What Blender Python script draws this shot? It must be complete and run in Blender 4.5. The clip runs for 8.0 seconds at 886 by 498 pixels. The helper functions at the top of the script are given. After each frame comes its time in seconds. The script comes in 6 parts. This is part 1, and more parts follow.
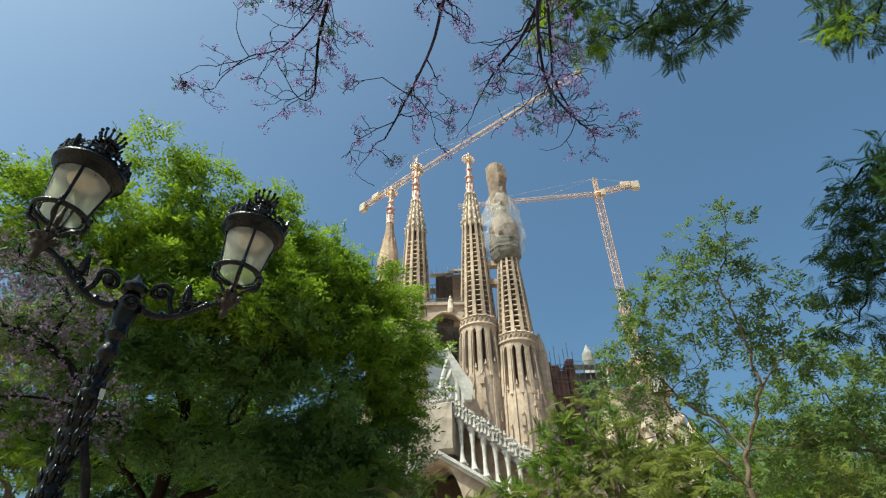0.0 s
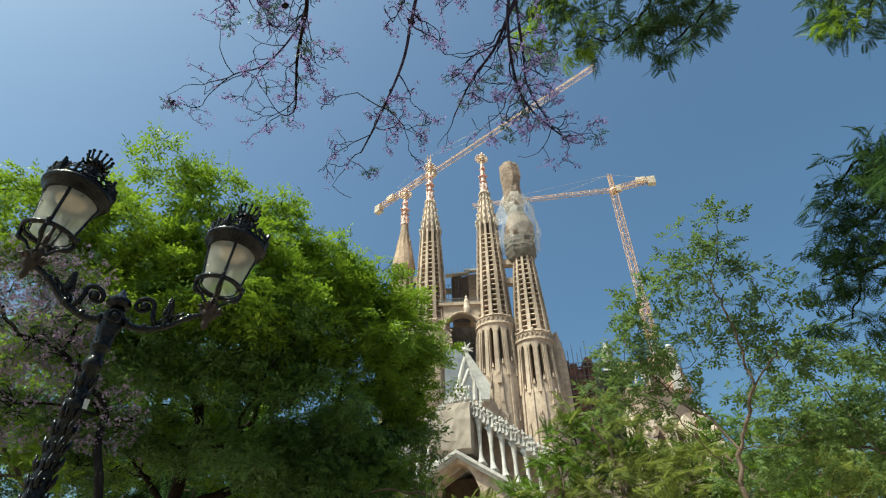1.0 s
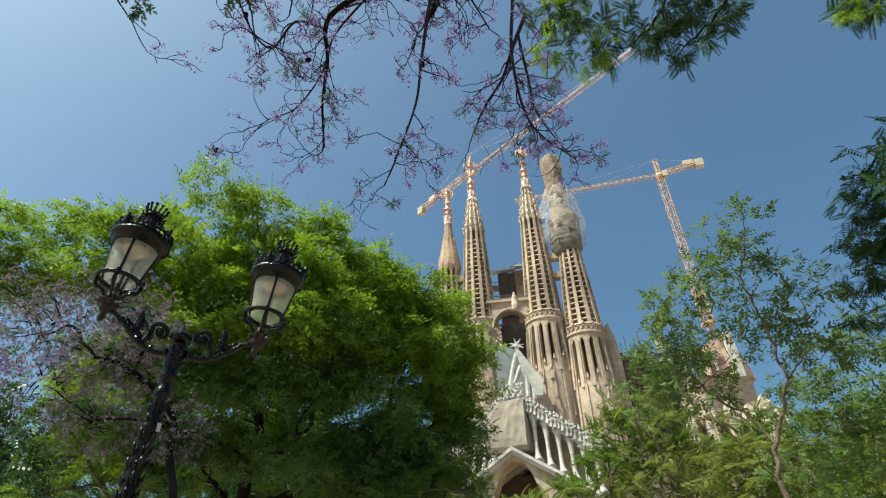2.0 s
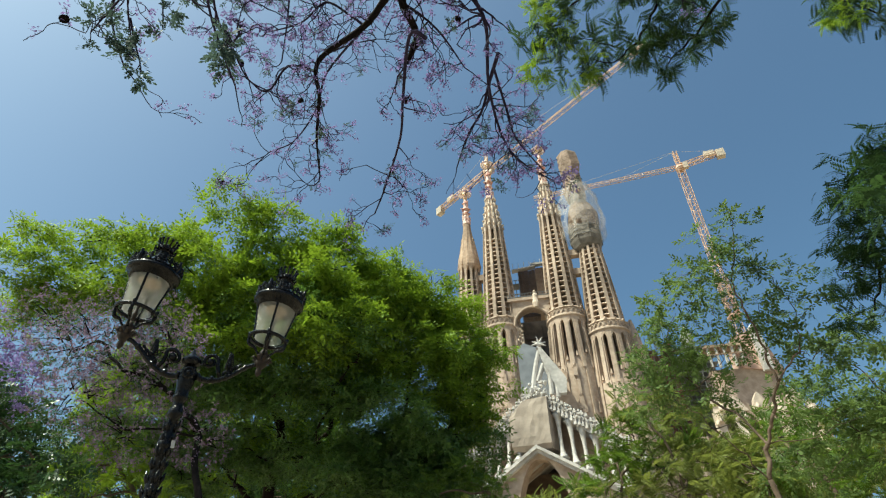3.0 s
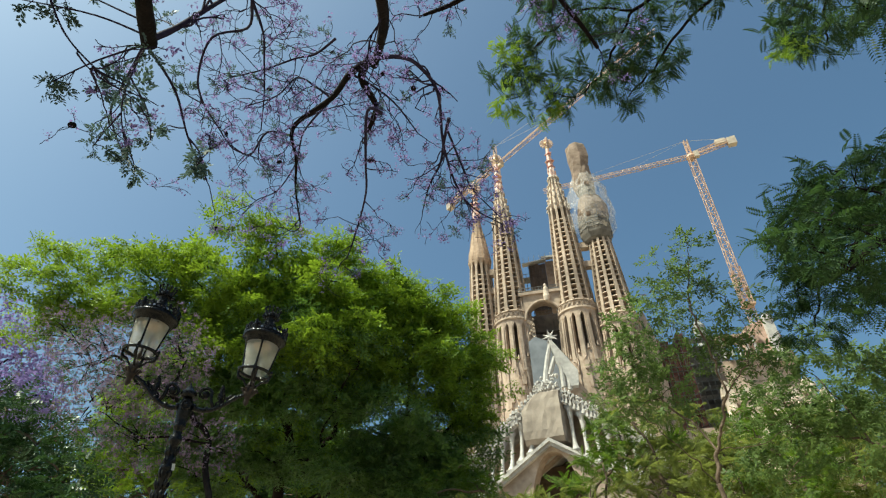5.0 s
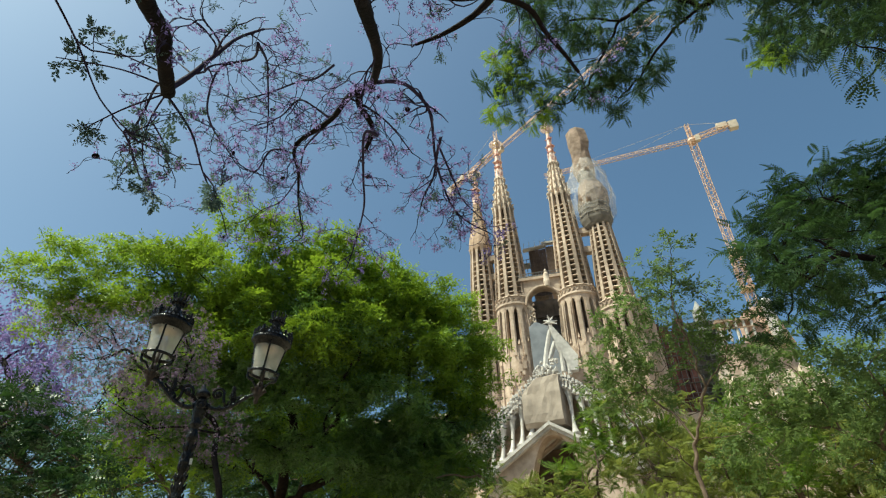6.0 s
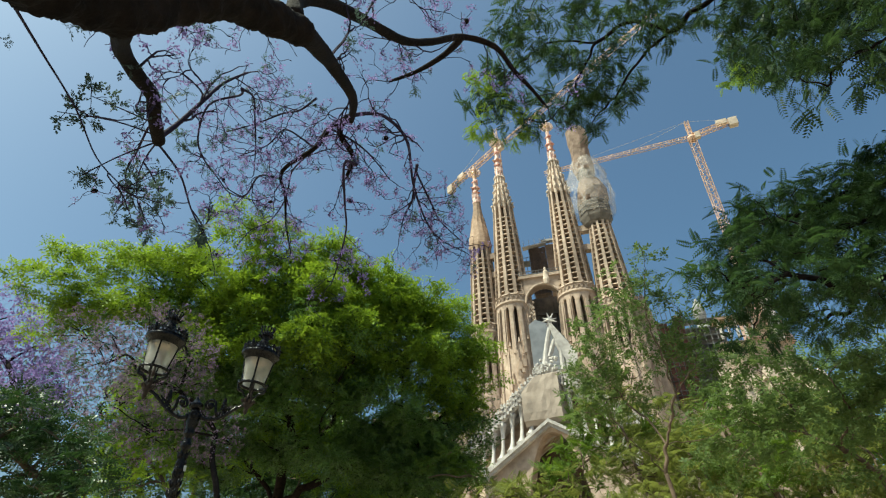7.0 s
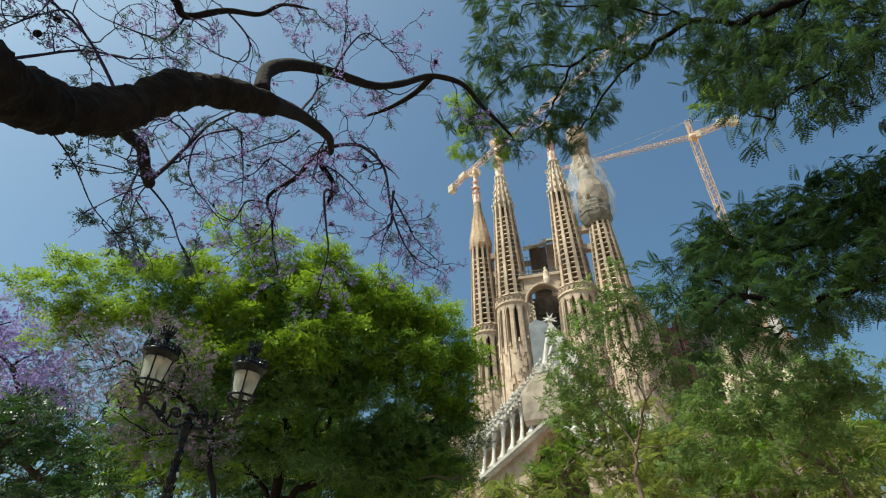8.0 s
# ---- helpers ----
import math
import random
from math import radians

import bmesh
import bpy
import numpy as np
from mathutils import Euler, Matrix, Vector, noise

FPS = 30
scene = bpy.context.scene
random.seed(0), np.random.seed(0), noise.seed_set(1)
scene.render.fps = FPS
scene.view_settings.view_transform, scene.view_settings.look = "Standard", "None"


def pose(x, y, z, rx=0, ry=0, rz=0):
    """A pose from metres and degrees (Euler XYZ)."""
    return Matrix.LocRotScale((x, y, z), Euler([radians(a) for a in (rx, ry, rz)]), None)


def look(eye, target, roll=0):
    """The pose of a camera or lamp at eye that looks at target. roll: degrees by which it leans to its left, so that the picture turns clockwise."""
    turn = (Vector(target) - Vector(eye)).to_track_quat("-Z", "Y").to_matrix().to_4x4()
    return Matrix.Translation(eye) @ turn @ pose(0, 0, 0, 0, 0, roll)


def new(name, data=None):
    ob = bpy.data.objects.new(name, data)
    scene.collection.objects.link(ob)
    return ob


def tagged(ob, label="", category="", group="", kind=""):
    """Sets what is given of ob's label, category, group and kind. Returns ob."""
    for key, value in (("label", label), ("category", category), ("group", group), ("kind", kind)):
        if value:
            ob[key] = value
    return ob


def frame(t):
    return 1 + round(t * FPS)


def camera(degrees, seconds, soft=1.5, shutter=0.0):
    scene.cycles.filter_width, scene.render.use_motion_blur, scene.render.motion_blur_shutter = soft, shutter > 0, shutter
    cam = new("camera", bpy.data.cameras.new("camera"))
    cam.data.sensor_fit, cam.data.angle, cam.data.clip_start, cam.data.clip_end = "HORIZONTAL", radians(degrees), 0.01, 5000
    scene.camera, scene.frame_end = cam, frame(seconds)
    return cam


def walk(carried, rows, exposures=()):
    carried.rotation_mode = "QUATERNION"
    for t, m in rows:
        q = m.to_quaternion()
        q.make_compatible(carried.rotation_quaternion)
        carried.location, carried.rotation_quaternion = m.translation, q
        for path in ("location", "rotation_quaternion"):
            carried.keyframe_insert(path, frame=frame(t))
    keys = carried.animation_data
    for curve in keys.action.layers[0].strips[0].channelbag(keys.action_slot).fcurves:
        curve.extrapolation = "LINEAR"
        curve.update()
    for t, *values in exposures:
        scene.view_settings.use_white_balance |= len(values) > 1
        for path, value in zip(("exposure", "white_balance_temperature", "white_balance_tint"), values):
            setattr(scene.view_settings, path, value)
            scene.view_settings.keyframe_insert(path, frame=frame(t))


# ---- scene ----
cam = camera(77.2, 8.0, soft=1.2)
PATH = [
    (0, (0.008, 0.055, 1.492), (0.018, 1.687, 2.648), -1.4),
    (0.5, (0.143, -0.064, 1.486), (0.142, 1.567, 2.643), -1.3),
    (1, (0.336, -0.081, 1.465), (0.287, 1.55, 2.622), -1.4),
    (1.5, (0.451, -0.267, 1.441), (0.311, 1.36, 2.596), -1.4),
    (3, (0.966, -0.867, 1.366), (0.68, 0.742, 2.52), -1.7),
    (3.5, (1.148, -1.026, 1.37), (0.841, 0.58, 2.522), -1.8),
    (4, (1.26, -1.247, 1.368), (0.935, 0.357, 2.518), -1.8),
    (4.5, (1.492, -1.427, 1.361), (1.164, 0.177, 2.51), -1.9),
    (6, (1.879, -2.126, 1.32), (1.534, -0.485, 2.41), -2.2),
    (6.5, (2.036, -2.382, 1.329), (1.691, -0.737, 2.412), -2.2),
    (7, (2.281, -2.555, 1.304), (1.93, -0.91, 2.385), -2.3),
    (7.5, (2.485, -2.796, 1.3), (2.13, -1.15, 2.379), -2.2),
    (8, (2.744, -3.011, 1.269), (2.385, -1.365, 2.347), -2.3),
]
walk(cam, [(t, look(eye, target, roll)) for t, eye, target, roll in PATH], [(0, 1.13, 6150, -14.2), (3, 1.11, 6260, -14.0), (6, 1.06, 6360, -14.8), (8, 1.05, 6340, -14.5)])

# ---- world, sun, exposure ----
SUN_AZ, SUN_EL = -123.0, 59.0      # degrees clockwise from +y, and above the horizon
world = bpy.data.worlds.new("sky")
scene.world = world
world.use_nodes = True
wn, wl = world.node_tree.nodes, world.node_tree.links
sky = wn.new("ShaderNodeTexSky")
sky.sky_type = "NISHITA"
sky.sun_disc = False
sky.sun_elevation, sky.sun_rotation = radians(SUN_EL), radians(SUN_AZ)
sky.air_density, sky.dust_density, sky.ozone_density = 1.0, 4.8, 6.3
background = wn["Background"]
wl.new(sky.outputs[0], background.inputs[0])
background.inputs[1].default_value = 0.074
sun_data = bpy.data.lights.new("sun", "SUN")
sun_data.energy, sun_data.angle, sun_data.color = 3.6, radians(0.6), (1.0, 0.885, 0.775)
sun = new("sun", sun_data)
toward = Vector((math.sin(radians(SUN_AZ)) * math.cos(radians(SUN_EL)), math.cos(radians(SUN_AZ)) * math.cos(radians(SUN_EL)), math.sin(radians(SUN_EL))))
sun.matrix_basis = look(toward * 300, (0, 0, 0))


# ---- materials ----
def mat(name, dark, light, scale=4.0, rough=0.75, metal=0.0, bump=0.15, stain=0.25, stain_scale=0.35, fine=None, spec=0.4):
    m = bpy.data.materials.new(name)
    m.use_nodes = True
    n, l = m.node_tree.nodes, m.node_tree.links
    b = n["Principled BSDF"]
    co = n.new("ShaderNodeTexCoord")
    grain = n.new("ShaderNodeTexNoise")
    grain.inputs["Scale"].default_value, grain.inputs["Detail"].default_value = scale, 8
    l.new(co.outputs["Object"], grain.inputs["Vector"])
    ramp = n.new("ShaderNodeValToRGB")
    ramp.color_ramp.elements[0].position, ramp.color_ramp.elements[1].position = 0.3, 0.7
    ramp.color_ramp.elements[0].color, ramp.color_ramp.elements[1].color = (*dark, 1), (*light, 1)
    l.new(grain.outputs["Fac"], ramp.inputs[0])
    wide = n.new("ShaderNodeTexNoise")
    wide.inputs["Scale"].default_value, wide.inputs["Detail"].default_value = stain_scale, 5
    l.new(co.outputs["Object"], wide.inputs["Vector"])
    level = n.new("ShaderNodeMapRange")
    level.inputs["From Min"].default_value, level.inputs["From Max"].default_value = 0.35, 0.65
    level.inputs["To Min"].default_value, level.inputs["To Max"].default_value = 1 - stain, 1 + stain * 0.5
    l.new(wide.outputs["Fac"], level.inputs["Value"])
    mul = n.new("ShaderNodeVectorMath")
    mul.operation = "SCALE"
    l.new(ramp.outputs[0], mul.inputs[0])
    l.new(level.outputs[0], mul.inputs["Scale"])
    l.new(mul.outputs[0], b.inputs["Base Color"])
    b.inputs["Roughness"].default_value, b.inputs["Metallic"].default_value = rough, metal
    b.inputs["Specular IOR Level"].default_value = spec
    if bump:
        bm = n.new("ShaderNodeBump")
        tex = n.new("ShaderNodeTexNoise")
        tex.inputs["Scale"].default_value, tex.inputs["Detail"].default_value = fine or scale * 4, 6
        l.new(co.outputs["Object"], tex.inputs["Vector"])
        l.new(tex.outputs["Fac"], bm.inputs["Height"])
        bm.inputs["Strength"].default_value, bm.inputs["Distance"].default_value = bump, 0.5 / (fine or scale * 4)
        l.new(bm.outputs[0], b.inputs["Normal"])
    return m


def leaf_mat(name, dark, light, glow, through_share=0.4, rough=0.5, gloss=0.14):
    m = bpy.data.materials.new(name)
    m.use_nodes = True
    n, l = m.node_tree.nodes, m.node_tree.links
    b, out = n["Principled BSDF"], n["Material Output"]
    geo = n.new("ShaderNodeNewGeometry")
    co = n.new("ShaderNodeTexCoord")
    wide = n.new("ShaderNodeTexNoise")
    wide.inputs["Scale"].default_value, wide.inputs["Detail"].default_value = 0.6, 3
    l.new(co.outputs["Object"], wide.inputs["Vector"])
    add = n.new("ShaderNodeMath")
    add.operation = "MULTIPLY_ADD"
    l.new(geo.outputs["Random Per Island"], add.inputs[0])
    add.inputs[1].default_value = 0.6
    sub = n.new("ShaderNodeMath")
    sub.operation = "SUBTRACT"
    l.new(wide.outputs["Fac"], sub.inputs[0])
    sub.inputs[1].default_value = 0.3
    l.new(sub.outputs[0], add.inputs[2])
    mix = n.new("ShaderNodeMix")
    mix.data_type = "RGBA"
    mix.inputs[6].default_value, mix.inputs[7].default_value = (*dark, 1), (*light, 1)
    l.new(add.outputs[0], mix.inputs[0])
    l.new(mix.outputs[2], b.inputs["Base Color"])
    b.inputs["Roughness"].default_value = rough
    b.inputs["Specular IOR Level"].default_value = gloss
    tr = n.new("ShaderNodeBsdfTranslucent")
    tint = n.new("ShaderNodeMix")
    tint.data_type, tint.blend_type = "RGBA", "MIX"
    tint.inputs[0].default_value = 0.6
    l.new(mix.outputs[2], tint.inputs[6])
    tint.inputs[7].default_value = (*glow, 1)
    l.new(tint.outputs[2], tr.inputs[0])
    both = n.new("ShaderNodeMixShader")
    both.inputs[0].default_value = through_share
    l.new(b.outputs[0], both.inputs[1])
    l.new(tr.outputs[0], both.inputs[2])
    l.new(both.outputs[0], out.inputs[0])
    return m


def net_mat(name, color, cover):
    m = bpy.data.materials.new(name)
    m.use_nodes = True
    n, l = m.node_tree.nodes, m.node_tree.links
    b, out = n["Principled BSDF"], n["Material Output"]
    b.inputs["Base Color"].default_value = (*color, 1)
    b.inputs["Roughness"].default_value = 0.8
    co = n.new("ShaderNodeTexCoord")
    tex = n.new("ShaderNodeTexNoise")
    tex.inputs["Scale"].default_value, tex.inputs["Detail"].default_value = 0.7, 6
    l.new(co.outputs["Object"], tex.inputs["Vector"])
    rng = n.new("ShaderNodeMapRange")
    rng.inputs["From Min"].default_value, rng.inputs["From Max"].default_value = 0.3, 0.75
    rng.inputs["To Min"].default_value, rng.inputs["To Max"].default_value = cover * 0.5, min(1, cover * 1.5)
    l.new(tex.outputs["Fac"], rng.inputs["Value"])
    clear = n.new("ShaderNodeBsdfTransparent")
    both = n.new("ShaderNodeMixShader")
    l.new(rng.outputs[0], both.inputs[0])
    l.new(clear.outputs[0], both.inputs[1])
    l.new(b.outputs[0], both.inputs[2])
    l.new(both.outputs[0], out.inputs[0])
    return m


STONE = mat("warm_stone", (0.335, 0.248, 0.188), (0.48, 0.372, 0.290), 1.2, 0.85, bump=0.4, stain=0.3, stain_scale=0.12)
STONE_LIGHT = mat("light_stone", (0.48, 0.38, 0.30), (0.66, 0.55, 0.45), 1.3, 0.85, bump=0.4, stain=0.3, stain_scale=0.2)
STONE_OLD = mat("weathered_stone", (0.32, 0.215, 0.145), (0.46, 0.335, 0.245), 1.5, 0.9, bump=0.5, stain=0.4, stain_scale=0.15)
# stone darkened so its colour stands for unlit hollows
STONE_UNLIT = mat("unlit_stone", (0.07, 0.045, 0.03), (0.11, 0.075, 0.05), 1.5, 0.95, bump=0.3)
STONE_WHITE = mat("pale_stone", (0.39, 0.355, 0.33), (0.56, 0.525, 0.49), 1.5, 0.8, bump=0.3, stain=0.2, stain_scale=0.3)
MOSAIC_RED = mat("red_mosaic", (0.45, 0.10, 0.06), (0.62, 0.45, 0.36), 1.4, 0.5, bump=0.3, stain=0.2)
MOSAIC_PALE = mat("pale_mosaic", (0.55, 0.34, 0.26), (0.78, 0.64, 0.54), 2.0, 0.5, bump=0.3)
MOSAIC_PINK = mat("pink_mosaic", (0.50, 0.24, 0.18), (0.74, 0.60, 0.53), 1.1, 0.5, bump=0.4, stain=0.2, stain_scale=0.5)
MOSAIC_GOLD = mat("golden_mosaic", (0.50, 0.30, 0.10), (0.75, 0.55, 0.28), 2.0, 0.4, bump=0.3)
# blue-grey that holds the shade on the slope below the arch
SHADED_GREY = mat("blue_grey_shade", (0.16, 0.17, 0.19), (0.24, 0.25, 0.27), 0.6, 0.6, bump=0.1, stain=0.2, stain_scale=0.2)
NETTING = mat("tan_netting", (0.18, 0.125, 0.093), (0.30, 0.22, 0.17), 0.8, 0.9, bump=0.8, stain=0.3, stain_scale=0.25, fine=1.5)
CANVAS = mat("beige_canvas", (0.30, 0.245, 0.20), (0.38, 0.315, 0.26), 0.5, 0.9, bump=0.22, stain=0.2, stain_scale=0.4, fine=0.7)
NET_LOOSE = net_mat("loose_net", (0.66, 0.60, 0.55), 0.26)
RED_NET = mat("red_sheeting", (0.11, 0.045, 0.038), (0.22, 0.10, 0.08), 0.7, 0.9, bump=0.4, stain=0.4, stain_scale=0.3)
PINK_PLASTER = mat("pink_plaster", (0.42, 0.27, 0.21), (0.56, 0.39, 0.31), 0.8, 0.9, bump=0.2, stain=0.3, stain_scale=0.4)
GREY_STEEL = mat("grey_steel", (0.13, 0.13, 0.13), (0.26, 0.25, 0.24), 2.0, 0.6, 0.3, bump=0.1)
PLATFORM = mat("dusty_platform", (0.11, 0.095, 0.08), (0.20, 0.175, 0.15), 1.0, 0.9, bump=0.3)
CONCRETE = mat("grey_concrete", (0.24, 0.23, 0.22), (0.36, 0.35, 0.33), 1.0, 0.9, bump=0.3)
CRANE_YELLOW = mat("crane_paint", (0.46, 0.28, 0.18), (0.62, 0.43, 0.32), 1.0, 0.5, bump=0.05, stain=0.2)
CRANE_WHITE = mat("crane_white", (0.44, 0.36, 0.28), (0.56, 0.47, 0.38), 1.0, 0.5, bump=0.05)
IRON = mat("black_iron_paint", (0.004, 0.004, 0.005), (0.010, 0.010, 0.012), 30, 0.21, 0.0, bump=0.5, stain=0.4, stain_scale=6, fine=70, spec=0.22)
IRON_RUSTY = mat("rusty_iron", (0.012, 0.009, 0.008), (0.05, 0.032, 0.024), 25, 0.6, 0.2, bump=0.3, fine=80)
PAPER = mat("pale_sticker", (0.5, 0.5, 0.48), (0.6, 0.6, 0.58), 40, 0.6, bump=0.05)
BULB = mat("milky_bulb", (0.42, 0.30, 0.20), (0.62, 0.50, 0.36), 8, 0.25, bump=0.0, stain=0.1)
# bark taken near black, with the canopy's shade put into the colour
BARK_DARK = mat("shade_dark_bark", (0.004, 0.003, 0.0035), (0.014, 0.0095, 0.0085), 14, 0.95, bump=0.9, stain=0.4, stain_scale=2.0, fine=35, spec=0.2)
# darker bark copy that carries the shade under a crown
BARK_SHADE = mat("shaded_bark", (0.010, 0.007, 0.006), (0.030, 0.020, 0.016), 12, 0.95, bump=0.8, stain=0.4, stain_scale=2.0, fine=35, spec=0.2)
# violet in the twig colour imitates bright sky haze bleeding over them
TWIG = mat("hazy_twig_bark", (0.014, 0.011, 0.026), (0.040, 0.031, 0.066), 14, 0.9, bump=0.5, stain=0.4, stain_scale=2.0, fine=35, spec=0.2)
BARK = mat("brown_bark", (0.07, 0.050, 0.036), (0.16, 0.115, 0.085), 10, 0.95, bump=0.8, stain=0.3, stain_scale=1.5, fine=30, spec=0.2)
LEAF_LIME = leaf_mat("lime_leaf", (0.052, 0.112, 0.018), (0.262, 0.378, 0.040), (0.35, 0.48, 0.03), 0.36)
# darker copy of the lime leaf, with the crown's inner shade in its colour
LEAF_SHADED = leaf_mat("shaded_leaf", (0.024, 0.060, 0.022), (0.155, 0.260, 0.058), (0.20, 0.34, 0.05), 0.34, 0.40, 0.45)
LEAF_GREEN = leaf_mat("green_leaf", (0.040, 0.080, 0.015), (0.12, 0.18, 0.028), (0.22, 0.33, 0.03), 0.38)
# overhead leaf green, darkened to carry the canopy's own shade
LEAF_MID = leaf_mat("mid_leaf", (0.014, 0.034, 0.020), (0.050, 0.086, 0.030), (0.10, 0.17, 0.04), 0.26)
LEAF_FRESH = leaf_mat("fresh_leaf", (0.050, 0.088, 0.032), (0.155, 0.212, 0.066), (0.23, 0.32, 0.08), 0.42)
LEAF_GLOSSY = leaf_mat("glossy_leaf", (0.012, 0.032, 0.010), (0.035, 0.075, 0.020), (0.08, 0.16, 0.03), 0.18, 0.42, 0.4)
LEAF_DARK = leaf_mat("dark_leaf", (0.014, 0.036, 0.018), (0.056, 0.098, 0.031), (0.10, 0.18, 0.04), 0.30)
LEAF_GREY = leaf_mat("grey_green_leaf", (0.028, 0.048, 0.046), (0.082, 0.118, 0.104), (0.13, 0.19, 0.15), 0.3)
LEAF_OLIVE = leaf_mat("olive_leaf", (0.075, 0.102, 0.028), (0.21, 0.23, 0.064), (0.31, 0.34, 0.065), 0.44)
PETAL = leaf_mat("lilac_petal", (0.115, 0.085, 0.22), (0.275, 0.21, 0.44), (0.33, 0.25, 0.53), 0.45, 0.7)
PETAL_DULL = leaf_mat("faded_petal", (0.115, 0.078, 0.098), (0.32, 0.23, 0.33), (0.35, 0.25, 0.36), 0.3, 0.8)
GRAVEL = mat("park_gravel", (0.26, 0.21, 0.15), (0.38, 0.32, 0.24), 12, 0.95, bump=0.5, stain=0.2, stain_scale=0.2)
ASPHALT = mat("asphalt", (0.035, 0.035, 0.036), (0.06, 0.06, 0.06), 10, 0.9, bump=0.4)

GLASS = bpy.data.materials.new("lantern_glass")
GLASS.use_nodes = True
_n, _l = GLASS.node_tree.nodes, GLASS.node_tree.links
_b = _n["Principled BSDF"]
_b.inputs["Base Color"].default_value = (0.62, 0.61, 0.57, 1)
_b.inputs["Roughness"].default_value = 0.22
_t = _n.new("ShaderNodeBsdfTranslucent")
_t.inputs[0].default_value = (0.72, 0.70, 0.65, 1)
_c = _n.new("ShaderNodeBsdfTransparent")
_m1, _m2 = _n.new("ShaderNodeMixShader"), _n.new("ShaderNodeMixShader")
_dust = _n.new("ShaderNodeTexNoise")
_dust.inputs["Scale"].default_value = 9
_co = _n.new("ShaderNodeTexCoord")
_r = _n.new("ShaderNodeMapRange")
_r.inputs["To Min"].default_value, _r.inputs["To Max"].default_value = 0.26, 0.56
_l.new(_co.outputs["Object"], _dust.inputs["Vector"])
_l.new(_dust.outputs["Fac"], _r.inputs["Value"])
_m1.inputs[0].default_value = 0.5
_l.new(_b.outputs[0], _m1.inputs[1])
_l.new(_t.outputs[0], _m1.inputs[2])
_l.new(_r.outputs[0], _m2.inputs[0])
_l.new(_c.outputs[0], _m2.inputs[1])
_l.new(_m1.outputs[0], _m2.inputs[2])
_l.new(_m2.outputs[0], _n["Material Output"].inputs[0])


# ---- mesh helpers ----
class Geo:
    """Collects pieces of one mesh."""

    def __init__(self):
        self.v, self.f = [], []

    def add(self, verts, faces):
        k = len(self.v)
        self.v += [tuple(p) for p in verts]
        self.f += [tuple(k + i for i in q) for q in faces]

    def box(self, c, size, m=None):
        hx, hy, hz = (s / 2 for s in size)
        q = [Vector((x * hx, y * hy, z * hz)) for x in (-1, 1) for y in (-1, 1) for z in (-1, 1)]
        if m:
            q = [m @ p for p in q]
        self.add([p + Vector(c) for p in q], [(0, 1, 3, 2), (4, 6, 7, 5), (0, 4, 5, 1), (2, 3, 7, 6), (0, 2, 6, 4), (1, 5, 7, 3)])

    def wedge(self, cx, cy, a, da, low, high):
        """A block between two angles; low and high are (z, inner radius, outer radius)."""
        q = []
        for z, ri, ro in (low, high):
            for r in (ri, ro):
                for s in (-1, 1):
                    q.append((cx + r * math.cos(a + s * da), cy + r * math.sin(a + s * da), z))
        self.add(q, [(0, 2, 3, 1), (4, 5, 7, 6), (2, 6, 7, 3), (0, 1, 5, 4), (0, 4, 6, 2), (1, 3, 7, 5)])

    def lathe(self, cx, cy, profile, n=16, a0=0.0, wob=0.0):
        k = len(self.v)
        rnd = random.Random(int(abs(cx * 91 + cy * 17)))
        for z, r in profile:
            for i in range(n):
                a = a0 + 2 * math.pi * i / n
                rr = r * (1 + wob * rnd.uniform(-1, 1))
                self.v.append((cx + rr * math.cos(a), cy + rr * math.sin(a), z))
        for j in range(len(profile) - 1):
            for i in range(n):
                i2 = (i + 1) % n
                self.f.append((k + j * n + i, k + j * n + i2, k + (j + 1) * n + i2, k + (j + 1) * n + i))
        self.f.append(tuple(k + i for i in range(n))[::-1])
        self.f.append(tuple(k + (len(profile) - 1) * n + i for i in range(n)))

    def tube(self, pts, radii, n=6):
        k = len(self.v)
        pts = [Vector(p) for p in pts]
        if not isinstance(radii, (list, tuple)):
            radii = [radii] * len(pts)
        side = None
        for i, p in enumerate(pts):
            d = (pts[min(i + 1, len(pts) - 1)] - pts[max(i - 1, 0)]).normalized()
            if side is None:
                side = d.cross(Vector((0.31, 0.52, 0.79))).normalized()
            side = (side - d * side.dot(d)).normalized()
            up = d.cross(side)
            for j in range(n):
                a = 2 * math.pi * j / n
                self.v.append(tuple(p + (side * math.cos(a) + up * math.sin(a)) * radii[i]))
        for i in range(len(pts) - 1):
            for j in range(n):
                j2 = (j + 1) % n
                self.f.append((k + i * n + j, k + i * n + j2, k + (i + 1) * n + j2, k + (i + 1) * n + j))
        self.f.append(tuple(k + j for j in range(n))[::-1])
        self.f.append(tuple(k + (len(pts) - 1) * n + j for j in range(n)))

    def blob(self, c, r, rnd, squash=(1, 1, 1), jag=0.25):
        bm = bmesh.new()
        bmesh.ops.create_icosphere(bm, subdivisions=1, radius=1)
        q = [Vector((v.co.x * squash[0], v.co.y * squash[1], v.co.z * squash[2])) * r * rnd.uniform(1 - jag, 1 + jag) + Vector(c) for v in bm.verts]
        fs = [[v.index for v in f.verts] for f in bm.faces]
        bm.free()
        self.add(q, fs)

    def prism(self, outline, y0, y1):
        """An outline of (x, z) corners, counter-clockwise from the front, drawn out from y0 to y1."""
        n = len(outline)
        self.add([(x, y0, z) for x, z in outline] + [(x, y1, z) for x, z in outline],
                 [tuple(range(n)), tuple(range(2 * n - 1, n - 1, -1))] + [(i, n + i, n + (i + 1) % n, (i + 1) % n) for i in range(n)])


